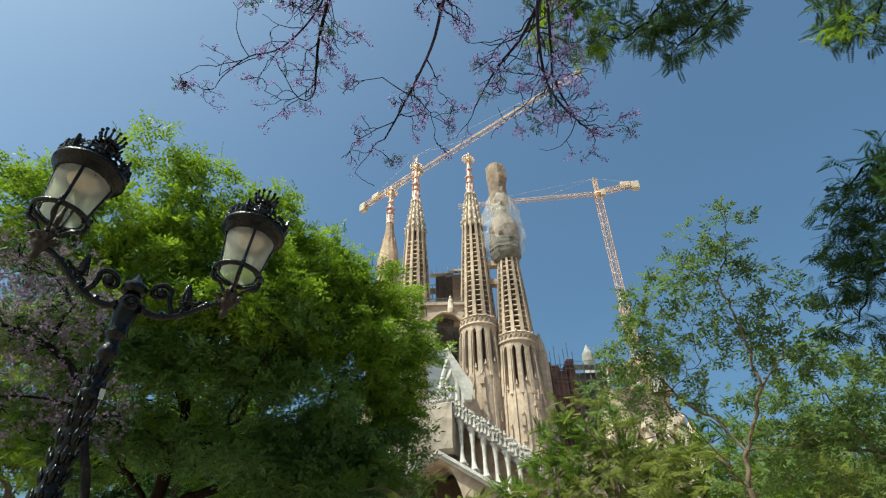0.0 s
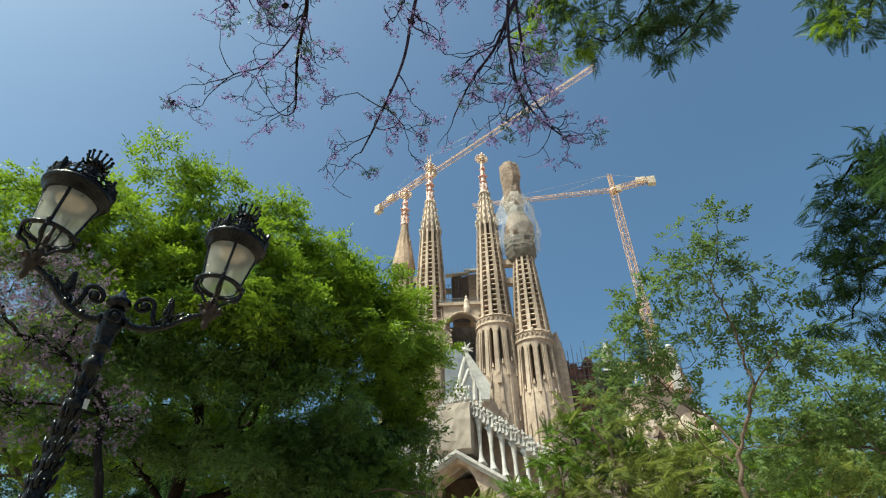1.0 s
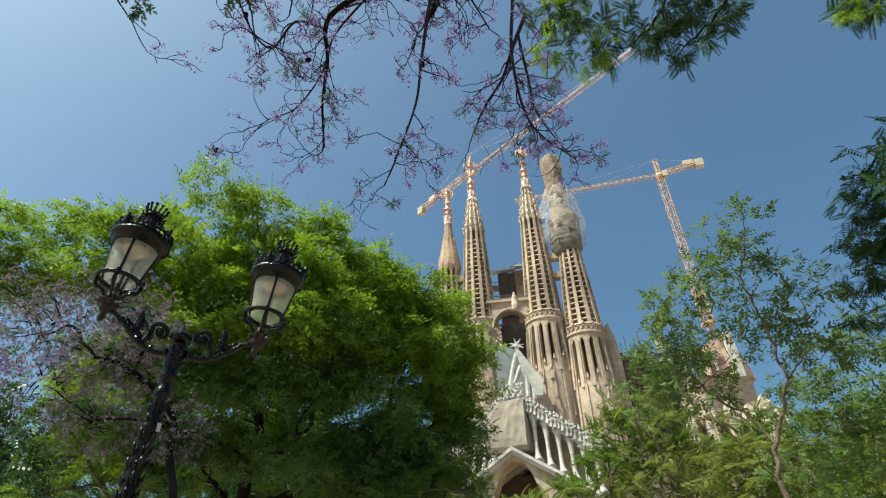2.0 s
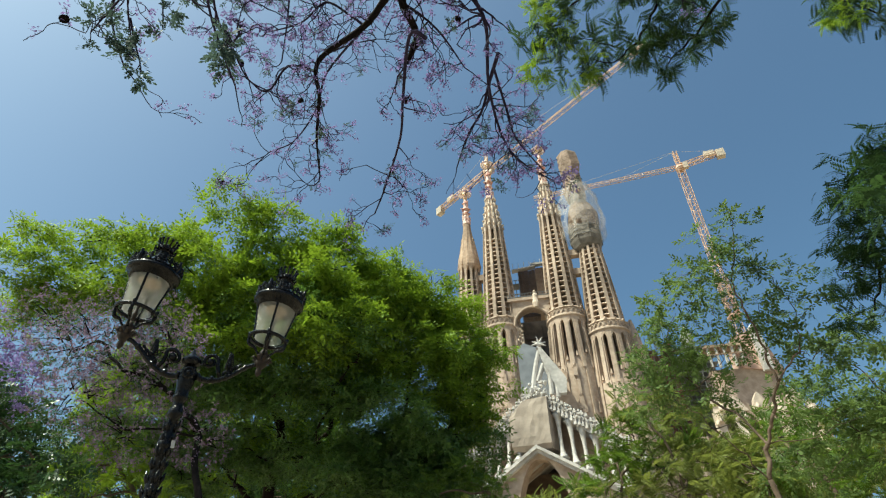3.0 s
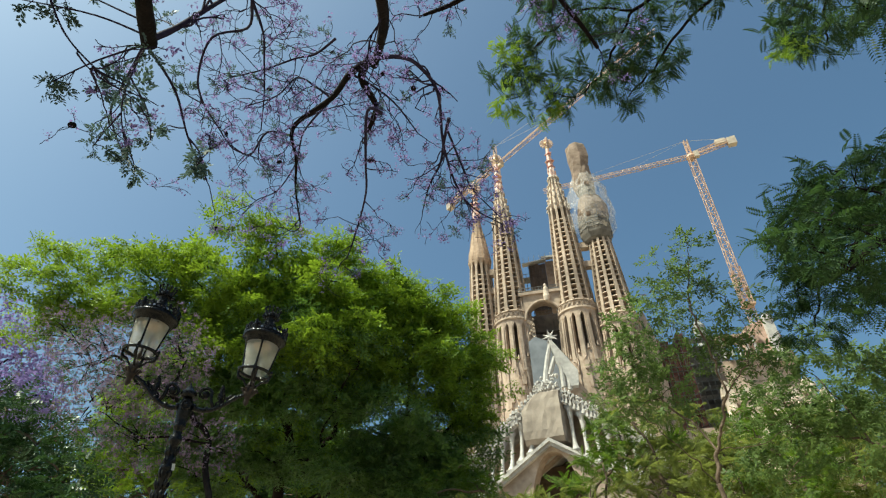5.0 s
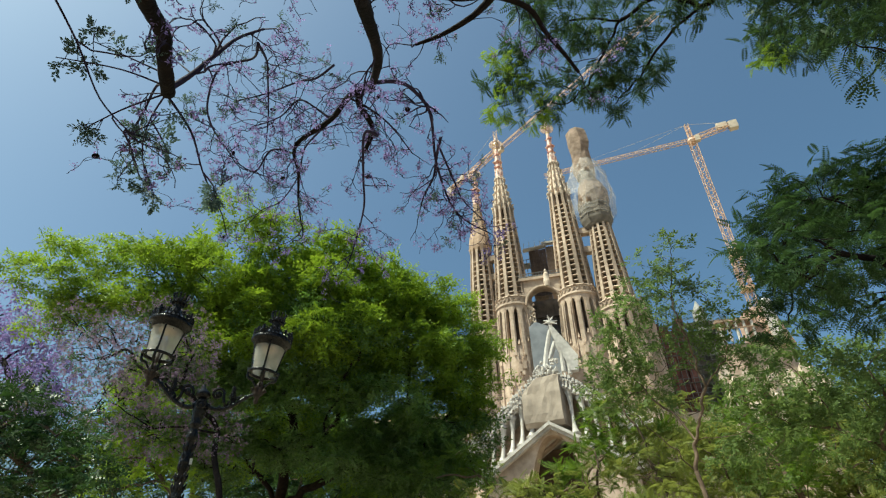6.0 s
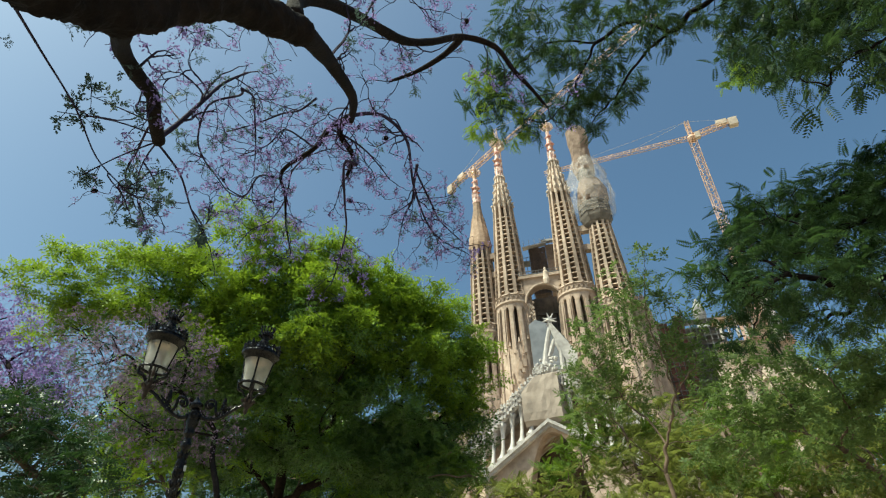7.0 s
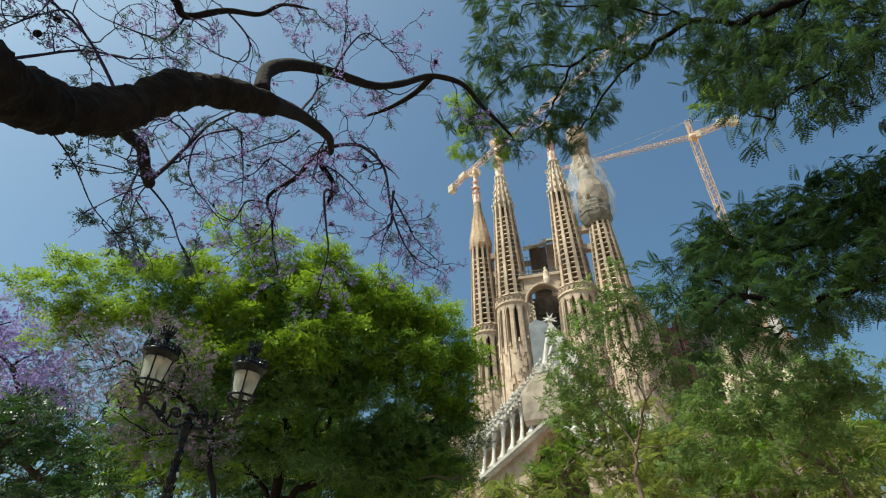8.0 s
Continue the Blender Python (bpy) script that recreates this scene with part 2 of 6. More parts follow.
def smooth(pts, per=5):
    """A rounded path through the points."""
    pts = [Vector(p) for p in pts]
    out = []
    for i in range(len(pts) - 1):
        a, b, c, d = pts[max(i - 1, 0)], pts[i], pts[i + 1], pts[min(i + 2, len(pts) - 1)]
        for s in range(per):
            t = s / per
            out.append(0.5 * ((2 * b) + (c - a) * t + (2 * a - 5 * b + 4 * c - d) * t * t + (3 * b - a - 3 * c + d) * t ** 3))
    return out + [pts[-1]]


def mesh_of(name, geo, material, shade=False):
    me = bpy.data.meshes.new(name)
    me.from_pydata(geo.v, [], geo.f)
    me.materials.append(material)
    if shade:
        me.polygons.foreach_set("use_smooth", [True] * len(me.polygons))
    me.update()
    return me


def thing(name, loc, label, category, group="", kind=""):
    return tagged(_at(new(name), loc), label, category, group, kind)


def _at(ob, loc):
    ob.location = loc
    ob["base"] = [float(c) for c in loc]
    return ob


def part(name, geo, material, parent, label="", shade=False, kind=""):
    """One mesh, given in world places, under a thing or a part."""
    ob = new(name, mesh_of(name, geo, material, shade) if isinstance(geo, Geo) else geo)
    top = parent
    while top.parent:
        top = top.parent
    ob.parent = parent
    if parent is top and "base" in top:
        ob.matrix_parent_inverse = Matrix.Translation(-Vector(top["base"]))
    if label:
        ob["label"] = label
    if kind:
        ob["kind"] = kind
    return ob


# ---- foliage helpers ----
def quads(name, verts, per, material):
    """A mesh of loose four-cornered leaves: verts is an array of (count * per, 3)."""
    v = np.ascontiguousarray(verts.reshape(-1, 3), dtype=np.float32)
    n = len(v)
    me = bpy.data.meshes.new(name)
    me.vertices.add(n)
    me.vertices.foreach_set("co", v.ravel())
    me.loops.add(n)
    me.loops.foreach_set("vertex_index", np.arange(n, dtype=np.int32))
    me.polygons.add(n // 4)
    me.polygons.foreach_set("loop_start", np.arange(0, n, 4, dtype=np.int32))
    me.materials.append(material)
    me.update(calc_edges=True)
    me.validate()
    return me


def frond_shape(pairs, leaflet, width, droop=0.25, fold=0.25):
    """A feathered leaf of unit length along x: paired leaflets and a thin stalk."""
    out = []
    for i in range(pairs):
        x = 0.12 + 0.86 * i / (pairs - 1)
        size = leaflet * (0.55 + 0.9 * math.sin(math.pi * (0.18 + 0.72 * i / (pairs - 1))) * 0.6)
        for s in (-1, 1):
            ex, ey = x + size * 0.35, s * size
            mx, my, w = x + size * 0.17, s * size * 0.5, width * size
            z = -droop * x * x
            out += [(x, 0, z), (mx - w, my, z - 0.06 * size), (ex, ey, z - fold * size), (mx + w, my, z - 0.06 * size)]
    out += [(0, -0.008, 0), (0.5, -0.008, -droop * 0.25), (1, 0, -droop), (0.5, 0.008, -droop * 0.25)]
    return np.array(out)


def sprig_shape(n, seed, leaflet=0.32, width=0.24, droop=0.3):
    """A leafy shoot of unit length along x: leaflets of uneven size and set on alternate sides."""
    r = random.Random(seed)
    out = []
    for i in range(n):
        x = 0.1 + 0.85 * i / (n - 1) + r.uniform(-0.04, 0.04)
        z = -droop * x * x
        s, a, ln = (-1 if i % 2 else 1), r.uniform(0.45, 1.25), leaflet * r.uniform(0.7, 1.25)
        if i == n - 1:
            a *= 0.2
        c, q, w, dz = math.cos(a), s * math.sin(a), width * ln, r.uniform(-0.45, 0.2) * ln
        out += [(x, 0, z), (x + 0.5 * ln * c + q * w, 0.5 * ln * q - c * w, z + 0.5 * dz + 0.05 * ln), (x + ln * c, ln * q, z + dz), (x + 0.5 * ln * c - q * w, 0.5 * ln * q + c * w, z + 0.5 * dz + 0.05 * ln)]
    out += [(0, -0.008, 0), (0.5, -0.008, -droop * 0.25), (1, 0, -droop), (0.5, 0.008, -droop * 0.25)]
    return np.array(out)


def tuft_shape(n, seed, low=0.16, high=0.34):
    """A loose bunch of small petals, unit size."""
    r = np.random.default_rng(seed)
    out = []
    for _ in range(n):
        c = r.normal(0, 0.32, 3)
        a, b = r.normal(0, 1, 3), r.normal(0, 1, 3)
        a /= np.linalg.norm(a)
        b -= a * a.dot(b)
        b /= np.linalg.norm(b)
        s = r.uniform(low, high)
        out += [c - a * s, c + b * s * 0.5, c + a * s, c - b * s * 0.5]
    return np.array(out)


def spread(shapes, places, ways, sizes, rng, tilt=0.6):
    """Copies of the shapes at the places, pointing along the ways, joined into one array."""
    n = len(places)
    x = ways / np.linalg.norm(ways, axis=1)[:, None]
    up = np.array([0, 0, 1.0]) + rng.normal(0, tilt, (n, 3))
    up -= x * (up * x).sum(1)[:, None]
    up /= np.linalg.norm(up, axis=1)[:, None]
    y = np.cross(up, x)
    pick = rng.integers(0, len(shapes), n)
    parts = []
    for k, shape in enumerate(shapes):
        i = np.where(pick == k)[0]
        s = sizes[i][:, None, None]
        q = shape[None, :, 0:1] * x[i][:, None, :] + shape[None, :, 1:2] * y[i][:, None, :] + shape[None, :, 2:3] * up[i][:, None, :]
        parts.append((q * s + places[i][:, None, :]).reshape(-1, 3))
    return np.concatenate(parts)


def unit(rng, n):
    v = rng.normal(0, 1, (n, 3))
    return v / np.linalg.norm(v, axis=1)[:, None]


def bent(a, b, rnd, n=6, sag=0.1, crook=0.05):
    """A slightly crooked way from a to b."""
    a, b = Vector(a), Vector(b)
    ln = (b - a).length
    return [a.lerp(b, i / n) + Vector((rnd.uniform(-1, 1), rnd.uniform(-1, 1), rnd.uniform(-1, 1))) * ln * crook * (0 < i < n)
            + Vector((0, 0, sag * ln * math.sin(math.pi * i / n))) for i in range(n + 1)]


def grow_crown(boughs, rng, rnd, shapes, wood, per_spray=7, sprays=40, size=(0.25, 0.4), flat=0.6, twig_r=0.012, hang=0.05, clump=0.09):
    """Twigs and leaf sprays for a list of boughs (x, y, z, radius, vertical radius). Returns the leaves' array."""
    places, ways, sizes = [], [], []
    for bx, by, bz, r, rz in boughs:
        c = np.array((bx, by, bz))
        n = max(4, int(sprays * r * r))
        d = unit(rng, n)
        d[:, 2] = d[:, 2] * 0.8 + 0.15
        rad = rng.uniform(0.45, 1.0, n) ** 0.6
        tips = c + d * rad[:, None] * np.array((r, r, rz))
        for k, tip in enumerate(tips):
            if k % 3 == 0:
                mid = c + (tip - c) * rng.uniform(0.3, 0.6) + rng.normal(0, 0.12, 3) * r
                wood.tube(bent(mid, tip, rnd, 3, 0.04), [twig_r * 1.6, twig_r * 1.2, twig_r * 0.8, twig_r * 0.4], 3)
            out = (tip - c) / (np.linalg.norm(tip - c) + 1e-6)
            m = per_spray + rng.integers(-2, 3)
            w = out * 0.45 + unit(rng, m)
            w[:, 2] = w[:, 2] * flat - hang
            places.append(tip + rng.normal(0, clump, (m, 3)) * np.array((1, 1, 0.5)))
            ways.append(w)
            sizes.append(rng.uniform(size[0], size[1], m))
    places, ways, sizes = np.concatenate(places), np.concatenate(ways), np.concatenate(sizes)
    return spread(shapes, places, ways, sizes, rng)


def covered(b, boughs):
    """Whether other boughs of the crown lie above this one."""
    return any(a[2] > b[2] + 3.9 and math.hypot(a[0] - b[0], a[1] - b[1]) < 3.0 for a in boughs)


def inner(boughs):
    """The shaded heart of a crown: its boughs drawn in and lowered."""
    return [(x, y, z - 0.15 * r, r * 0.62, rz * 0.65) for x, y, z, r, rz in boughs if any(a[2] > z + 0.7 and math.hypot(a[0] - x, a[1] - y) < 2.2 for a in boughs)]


def lumpy(boughs, rnd, n):
    """Each bough broken up into smaller flat-topped clumps with gaps between."""
    out = []
    for x, y, z, r, rz in boughs:
        for k in range(n):
            a, u = rnd.uniform(0, 6.28), rnd.uniform(0.2, 0.95)
            s = rnd.uniform(0.24, 0.46)
            out.append((x + r * u * math.cos(a), y + r * u * math.sin(a), z + rz * rnd.uniform(-0.75, 0.9), r * s, rz * s * 0.7))
    return out


def tree(name, base, fork, boughs, label, seed, leaf, shapes, bark=None, trunk_r=0.2, blooms=(), bloom_mat=None, bloom_size=(0.16, 0.34), category="tree", group="", limbs=0.75, heart=0, lumps=0, forks=(), shaded_leaf=None, **kw):
    """A tree: trunk with limbs to every bough, and a crown of feathered leaves."""
    rng, rnd = np.random.default_rng(seed), random.Random(seed)
    top = thing(name, base, label, category, group)
    wood = Geo()
    path = bent(base, fork, rnd, 6, 0.0, 0.02)
    wood.tube(smooth(path, 3), [trunk_r * (1.25 - 0.45 * i / 18) for i in range(19)], 10)
    part("trunk", wood, bark or BARK, top, shade=True)
    twigs = Geo()
    if limbs:
        nodes = [Vector(fork)] + sorted([Vector(b) for b in forks] + [Vector(b[:3]) for b in boughs], key=lambda p: (p - Vector(fork)).length)
        up, far, load = [0], [0.0], [1] * len(nodes)
        for i in range(1, len(nodes)):
            j = min(range(i), key=lambda k: (nodes[i] - nodes[k]).length + 0.35 * far[k])
            up.append(j)
            far.append(far[j] + (nodes[i] - nodes[j]).length)
        for i in range(len(nodes) - 1, 0, -1):
            load[up[i]] += load[i]
        for i in range(1, len(nodes)):
            thick = trunk_r * limbs * math.sqrt(load[i] / len(nodes))
            thin = trunk_r * limbs * math.sqrt(max(0.25, load[i] - 1) / len(nodes))
            pts = smooth(bent(nodes[up[i]], nodes[i], rnd, 5, 0.05), 3)
            wood = Geo()
            wood.tube(pts, [thick + (thin - thick) * k / (len(pts) - 1) for k in range(len(pts))], 7)
            part("branch", wood, bark or BARK, top, shade=True)
    # boughs under others take a darker leaf colour in place of shade
    low = [b for b in boughs if shaded_leaf and covered(b, boughs)]
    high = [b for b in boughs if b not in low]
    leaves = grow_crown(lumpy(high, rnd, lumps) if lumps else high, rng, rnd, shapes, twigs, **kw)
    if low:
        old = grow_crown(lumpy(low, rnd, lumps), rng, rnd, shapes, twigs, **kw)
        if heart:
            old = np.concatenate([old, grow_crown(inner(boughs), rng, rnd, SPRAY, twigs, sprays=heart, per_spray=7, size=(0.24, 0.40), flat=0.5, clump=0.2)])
        part("inner_crown", quads("inner_crown", old, 4, shaded_leaf), shaded_leaf, top, "inner leaves in a darker green for the crown's shade", kind="stuff")
    part("twig_work", twigs, bark or BARK, top, kind="stuff")
    part("crown", quads("crown", leaves, 4, leaf), leaf, top, kind="stuff")
    if len(blooms):
        pl, sz = [], []
        for bx, by, bz, r, n in blooms:
            d = unit(rng, n) * rng.uniform(0.3, 1.0, n)[:, None] ** 0.5 * r
            pl.append(np.array((bx, by, bz)) + d)
            sz.append(rng.uniform(*bloom_size, n))
        pl, sz = np.concatenate(pl), np.concatenate(sz)
        arr = spread([tuft_shape(9, 5), tuft_shape(9, 6), tuft_shape(8, 7)], pl, unit(rng, len(pl)), sz, rng)
        part("blossom", quads("blossom", arr, 4, bloom_mat or PETAL), bloom_mat or PETAL, top, "lilac blossom", kind="stuff")
    return top


SOFT = [frond_shape(6, 0.27, 0.23, 0.25), frond_shape(7, 0.25, 0.22, 0.45), frond_shape(6, 0.29, 0.23, 0.1)]
SPRAY = [frond_shape(4, 0.34, 0.24, 0.3), sprig_shape(8, 11, 0.36, 0.19, 0.5), sprig_shape(8, 12, 0.34, 0.20, 0.2), sprig_shape(8, 13, 0.38, 0.18, 0.35)]
FERN = [frond_shape(8, 0.24, 0.28, 0.25), frond_shape(9, 0.22, 0.27, 0.45), frond_shape(7, 0.27, 0.28, 0.1)]
PINNATE = [frond_shape(8, 0.23, 0.25, 0.35), frond_shape(9, 0.21, 0.24, 0.55), frond_shape(7, 0.24, 0.26, 0.2)]
LEAFY = [sprig_shape(9, 1), sprig_shape(9, 2, 0.29, 0.22, 0.45), sprig_shape(9, 3, 0.34, 0.23, 0.15), sprig_shape(9, 4, 0.31, 0.25, 0.6)]
BROAD = [frond_shape(4, 0.36, 0.30, 0.2), frond_shape(5, 0.34, 0.28, 0.3)]


# ---- ground ----
g = Geo()
g.box((0, 0, -0.1), (6000, 6000, 0.2))
tagged(new("ground", mesh_of("ground", g, GRAVEL)), "light brown gravel ground of a city park", "ground", kind="structure")
g = Geo()
g.box((0, 58, 0.0), (400, 14, 0.02))
tagged(new("road", mesh_of("road", g, ASPHALT)), "grey asphalt street between park and church", "road", kind="structure")


# ---- church ----
church = thing("church", (1, 100, 0), "huge beige sandstone basilica with four tapering openwork towers under construction", "church")


def finial(x, y, z0, z1, owner, pale=MOSAIC_PALE):
    """The mosaic head of a spire: pink shaft, red knobs, and a round crest ringed by white balls."""
    h = z1 - z0
    rnd = random.Random(int(z1 * 7))
    g = Geo()
    g.lathe(x, y, [(z0 - 0.6, 1.05), (z0, 1.0), (z0 + h * 0.10, 0.78), (z0 + h * 0.3, 0.66), (z0 + h * 0.45, 0.6), (z0 + h * 0.6, 0.5), (z0 + h * 0.72, 0.42)], 8)
    for i in range(14):
        a = i * 0.898
        g.tube([(x + 0.8 * math.cos(a), y + 0.8 * math.sin(a), z0 + h * 0.03 * (i % 5)), (x + 1.0 * math.cos(a), y + 1.0 * math.sin(a), z0 + h * 0.03 * (i % 5) + 1.0)], [0.26, 0.14], 5)
    shaft = part("finial", g, MOSAIC_PINK, owner, "pink and white mosaic finial")
    for k, (u, r) in enumerate(((0.22, 0.92), (0.36, 1.05), (0.54, 0.72))):
        g = Geo()
        g.lathe(x, y, [(z0 + h * u - 0.5, r * 0.6), (z0 + h * u - 0.1, r), (z0 + h * u + 0.3, r * 0.92), (z0 + h * u + 0.8, r * 0.55)], 7, k * 0.4)
        for i in range(5):
            a = i * 1.257 + k
            g.blob((x + r * math.cos(a), y + r * math.sin(a), z0 + h * u + rnd.uniform(-0.3, 0.4)), 0.26, rnd)
        part("knob", g, MOSAIC_RED, shaft, "red mosaic knob")
    g = Geo()
    zc, r = z0 + h * 0.82, 1.5
    for k in range(2):
        d = (math.cos(0.12 + k * 1.57), math.sin(0.12 + k * 1.57))
        for i in range(14):
            a = i * math.pi / 7
            c = (x + d[0] * r * math.cos(a), y + d[1] * r * math.cos(a), zc + r * math.sin(a))
            g.blob(c, 0.31, rnd, jag=0.1)
            g.tube([(x, y, zc), c], [0.2, 0.11], 4)
        g.tube([(x + d[0] * 1.1 * math.cos(a), y + d[1] * 1.1 * math.cos(a), zc + 1.1 * math.sin(a)) for a in np.linspace(0, 2 * math.pi, 15)], 0.16, 5)
    crest = part("crest", g, pale, shaft, "pale mosaic crest with balls")
    g = Geo()
    g.blob((x, y, zc), 0.75, rnd, (1, 1, 1), 0.12)
    g.lathe(x, y, [(zc - 1.9, 0.45), (zc - 1.5, 0.6), (zc - 1.1, 0.3)], 8)
    part("boss", g, MOSAIC_GOLD, shaft, "golden mosaic boss")


def tower(x, y, z_low, z_belt, z_ring, r_belt, r_ring, z_tip, style):
    """One bell tower: carved base, slotted stage, openwork shaft with louvres, and a spire."""
    n = 12
    g = Geo()
    g.lathe(x, y, [(0, r_belt * 1.32), (z_low * 0.6, r_belt * 1.22), (z_low, r_belt * 1.12), (z_low + 0.01, r_belt * 1.02)], 28, 0.1)
    rnd = random.Random(int(x * 10))
    for i in range(16):
        a, z = rnd.uniform(math.pi, 2 * math.pi), z_low - rnd.uniform(0.3, 10.0)
        rr = r_belt * 1.15
        turn = Matrix.Rotation(a, 3, "Z")
        c = Vector((x + rr * math.cos(a), y + rr * math.sin(a), z))
        g.box(c, (0.9, rnd.uniform(0.5, 0.9), rnd.uniform(0.8, 1.8)), turn)
        g.box(c + Vector((0, 0, 1.0)), (0.7, 0.4, 0.8), turn @ Euler((rnd.uniform(-0.3, 0.3), 0.3, 0)).to_matrix())
        g.blob(c + Vector((0, 0, 1.5)), 0.32, rnd, (1, 1, 1.3))
    for i in range(7):
        a = math.pi * (1.08 + i * 0.14)
        g.wedge(x, y, a, 0.05, (z_low - 13, r_belt * 1.1, r_belt * 1.28), (z_low + 0.4, r_belt * 1.0, r_belt * 1.18))
    body = part("tower", g, STONE, church, "tapering sandstone bell tower")
    # core wall whose dark colour stands for the unlit inside of the tower
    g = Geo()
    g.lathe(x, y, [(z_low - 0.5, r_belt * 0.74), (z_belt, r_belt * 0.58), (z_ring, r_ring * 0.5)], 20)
    part("core", g, STONE_UNLIT, body, "inner wall of the tower, dark colour for its unlit hollow")
    # tall narrow slots with rounded heads between half-round piers
    slots = 14
    w = math.pi / slots
    for i in range(slots):
        g = Geo()
        a = 2 * w * (i + 0.3)
        lo, hi = (z_low - 0.2, r_belt * 0.8, r_belt * 1.13), (z_belt - 0.2, r_belt * 0.74, r_belt * 1.01)
        g.wedge(x, y, a, w * 0.57, lo, hi)
        g.wedge(x, y, a, w * 0.30, (lo[0], lo[2], lo[2] + 0.28), (hi[0] - 1.4, hi[2], hi[2] + 0.22))
        for k, (dz, share) in enumerate(((1.8, 0.66), (1.5, 0.76), (1.25, 0.88), (1.05, 1.0))):
            g.wedge(x, y, a, w * share, (z_belt - dz - 0.05, r_belt * 0.75, r_belt * 1.008 + 0.004 * k), (z_belt - 0.1, r_belt * 0.75, r_belt * 1.0 + 0.004 * k))
        top = z_low + 0.8 + (i * 5 % 4) * 0.7
        g.wedge(x, y, a + w, w * 0.5, (z_low - 0.2, r_belt * 0.75, r_belt * 1.11), (top, r_belt * 0.75, r_belt * 1.06))
        q = Vector((x + r_belt * 1.1 * math.cos(a + w), y + r_belt * 1.1 * math.sin(a + w), top))
        g.tube([q, q + Vector((0, 0, 0.5)), q + Vector((0, 0, 1.1))], [0.3, 0.22, 0.05], 5)
        part("pier", g, STONE, body)
    # belt of two mouldings and small carved arcs
    g = Geo()
    g.lathe(x, y, [(z_belt - 0.4, r_belt * 1.0), (z_belt - 0.1, r_belt * 1.08), (z_belt + 0.3, r_belt * 1.06), (z_belt + 0.5, r_belt * 1.0), (z_belt + 1.5, r_belt * 0.99), (z_belt + 1.7, r_belt * 1.05), (z_belt + 2.1, r_belt * 0.98)], 28)
    for i in range(26):
        a = 2 * math.pi * i / 26
        c = Vector((x + r_belt * 1.03 * math.cos(a), y + r_belt * 1.03 * math.sin(a), z_belt + 0.45))
        sd = Vector((-math.sin(a), math.cos(a), 0)) * 0.42
        g.tube([c - sd, c - sd * 0.6 + Vector((0, 0, 0.7)), c + Vector((0, 0, 0.95)), c + sd * 0.6 + Vector((0, 0, 0.7)), c + sd], 0.12, 4)
        if i % 2:
            g.blob(c + Vector((0, 0, 1.5)), rnd.uniform(0.18, 0.3), rnd, (1, 1, 1.5))
    part("belt", g, STONE, body, "carved stone belt")
    # openwork shaft
    ribs, louvres = Geo(), Geo()
    rows = int((z_ring - z_belt - 2) / 1.24)
    z0 = z_belt + 2
    step = (z_ring - z0) / rows

    def rad(z):
        u = (z - z_belt) / (z_ring - z_belt)
        return r_belt + (r_ring - r_belt) * (0.82 * u + 0.18 * u * u)
    for i in range(n):
        a = 2 * math.pi * (i + 0.5) / n
        for j in range(0, rows, 4):
            za, zb = z0 + j * step, z0 + min(j + 4, rows) * step
            ribs.wedge(x, y, a, 0.100, (za, rad(za) * 0.62, rad(za)), (zb, rad(zb) * 0.62, rad(zb)))
    for j in range(rows - (1 if style == "wrapped" else 2)):
        z = z0 + j * step
        r = rad(z)
        for i in range(n):
            a = 2 * math.pi * i / n
            louvres.wedge(x, y, a, 0.165, (z - 0.28, r * 0.60, r * rnd.uniform(0.965, 0.99)), (z + 0.06, r * 0.60, r * 0.90))
    part("rib_stage", ribs, STONE, body, kind="stuff")
    part("louvre_stage", louvres, STONE, body, kind="stuff")
    # spire
    if style == "fins":
        g = Geo()
        zs = z_ring + (z_tip - z_ring) * 0.44
        g.lathe(x, y, [(z_ring - 0.2, r_ring * 0.72), (z_ring + 3, r_ring * 0.68), (zs - 1.5, r_ring * 0.40), (zs, r_ring * 0.34)], 12)
        for i in range(12):
            a = 2 * math.pi * (i + 0.5) / 12
            fin = Geo()
            fin.wedge(x, y, a, 0.10, (z_ring - 0.8, r_ring * 0.6, r_ring * 1.03), (z_ring + 0.9, r_ring * 0.5, r_ring * 1.05))
            fin.wedge(x, y, a, 0.085, (z_ring + 0.9, r_ring * 0.4, r_ring * 0.98), (zs - 1.2, r_ring * 0.2, r_ring * 0.50))
            for k in range(5):
                u = k / 4
                rr = r_ring * (1.05 - 0.52 * u)
                fin.blob((x + rr * math.cos(a), y + rr * math.sin(a), z_ring + 0.9 + u * (zs - 2.0 - z_ring)), 0.26 if k else 0.36, rnd, (1, 1, 1.5))
            tip = Vector((x + r_ring * 0.46 * math.cos(a), y + r_ring * 0.46 * math.sin(a), zs - 1.2))
            fin.tube([tip, tip + Vector((math.cos(a) * 0.1, math.sin(a) * 0.1, 1.0))], [0.26, 0.07], 5)
            part("fin", fin, STONE_LIGHT, body)
        part("spire", g, STONE_LIGHT, body, "pale ribbed stone spire")
        finial(x, y, zs, z_tip, body)
    elif style == "plain":
        g = Geo()
        zs = z_ring + (z_tip - z_ring) * 0.55
        g.lathe(x, y, [(z_ring - 0.6, r_ring * 0.9), (z_ring - 0.2, r_ring * 1.08), (z_ring + 0.5, r_ring * 1.12), (z_ring + 3, r_ring * 1.02), (z_ring + 6, r_ring * 0.80), (z_ring + 9, r_ring * 0.60), (zs - 2.4, r_ring * 0.42), (zs, r_ring * 0.36)], 12, 0.1, 0.02)
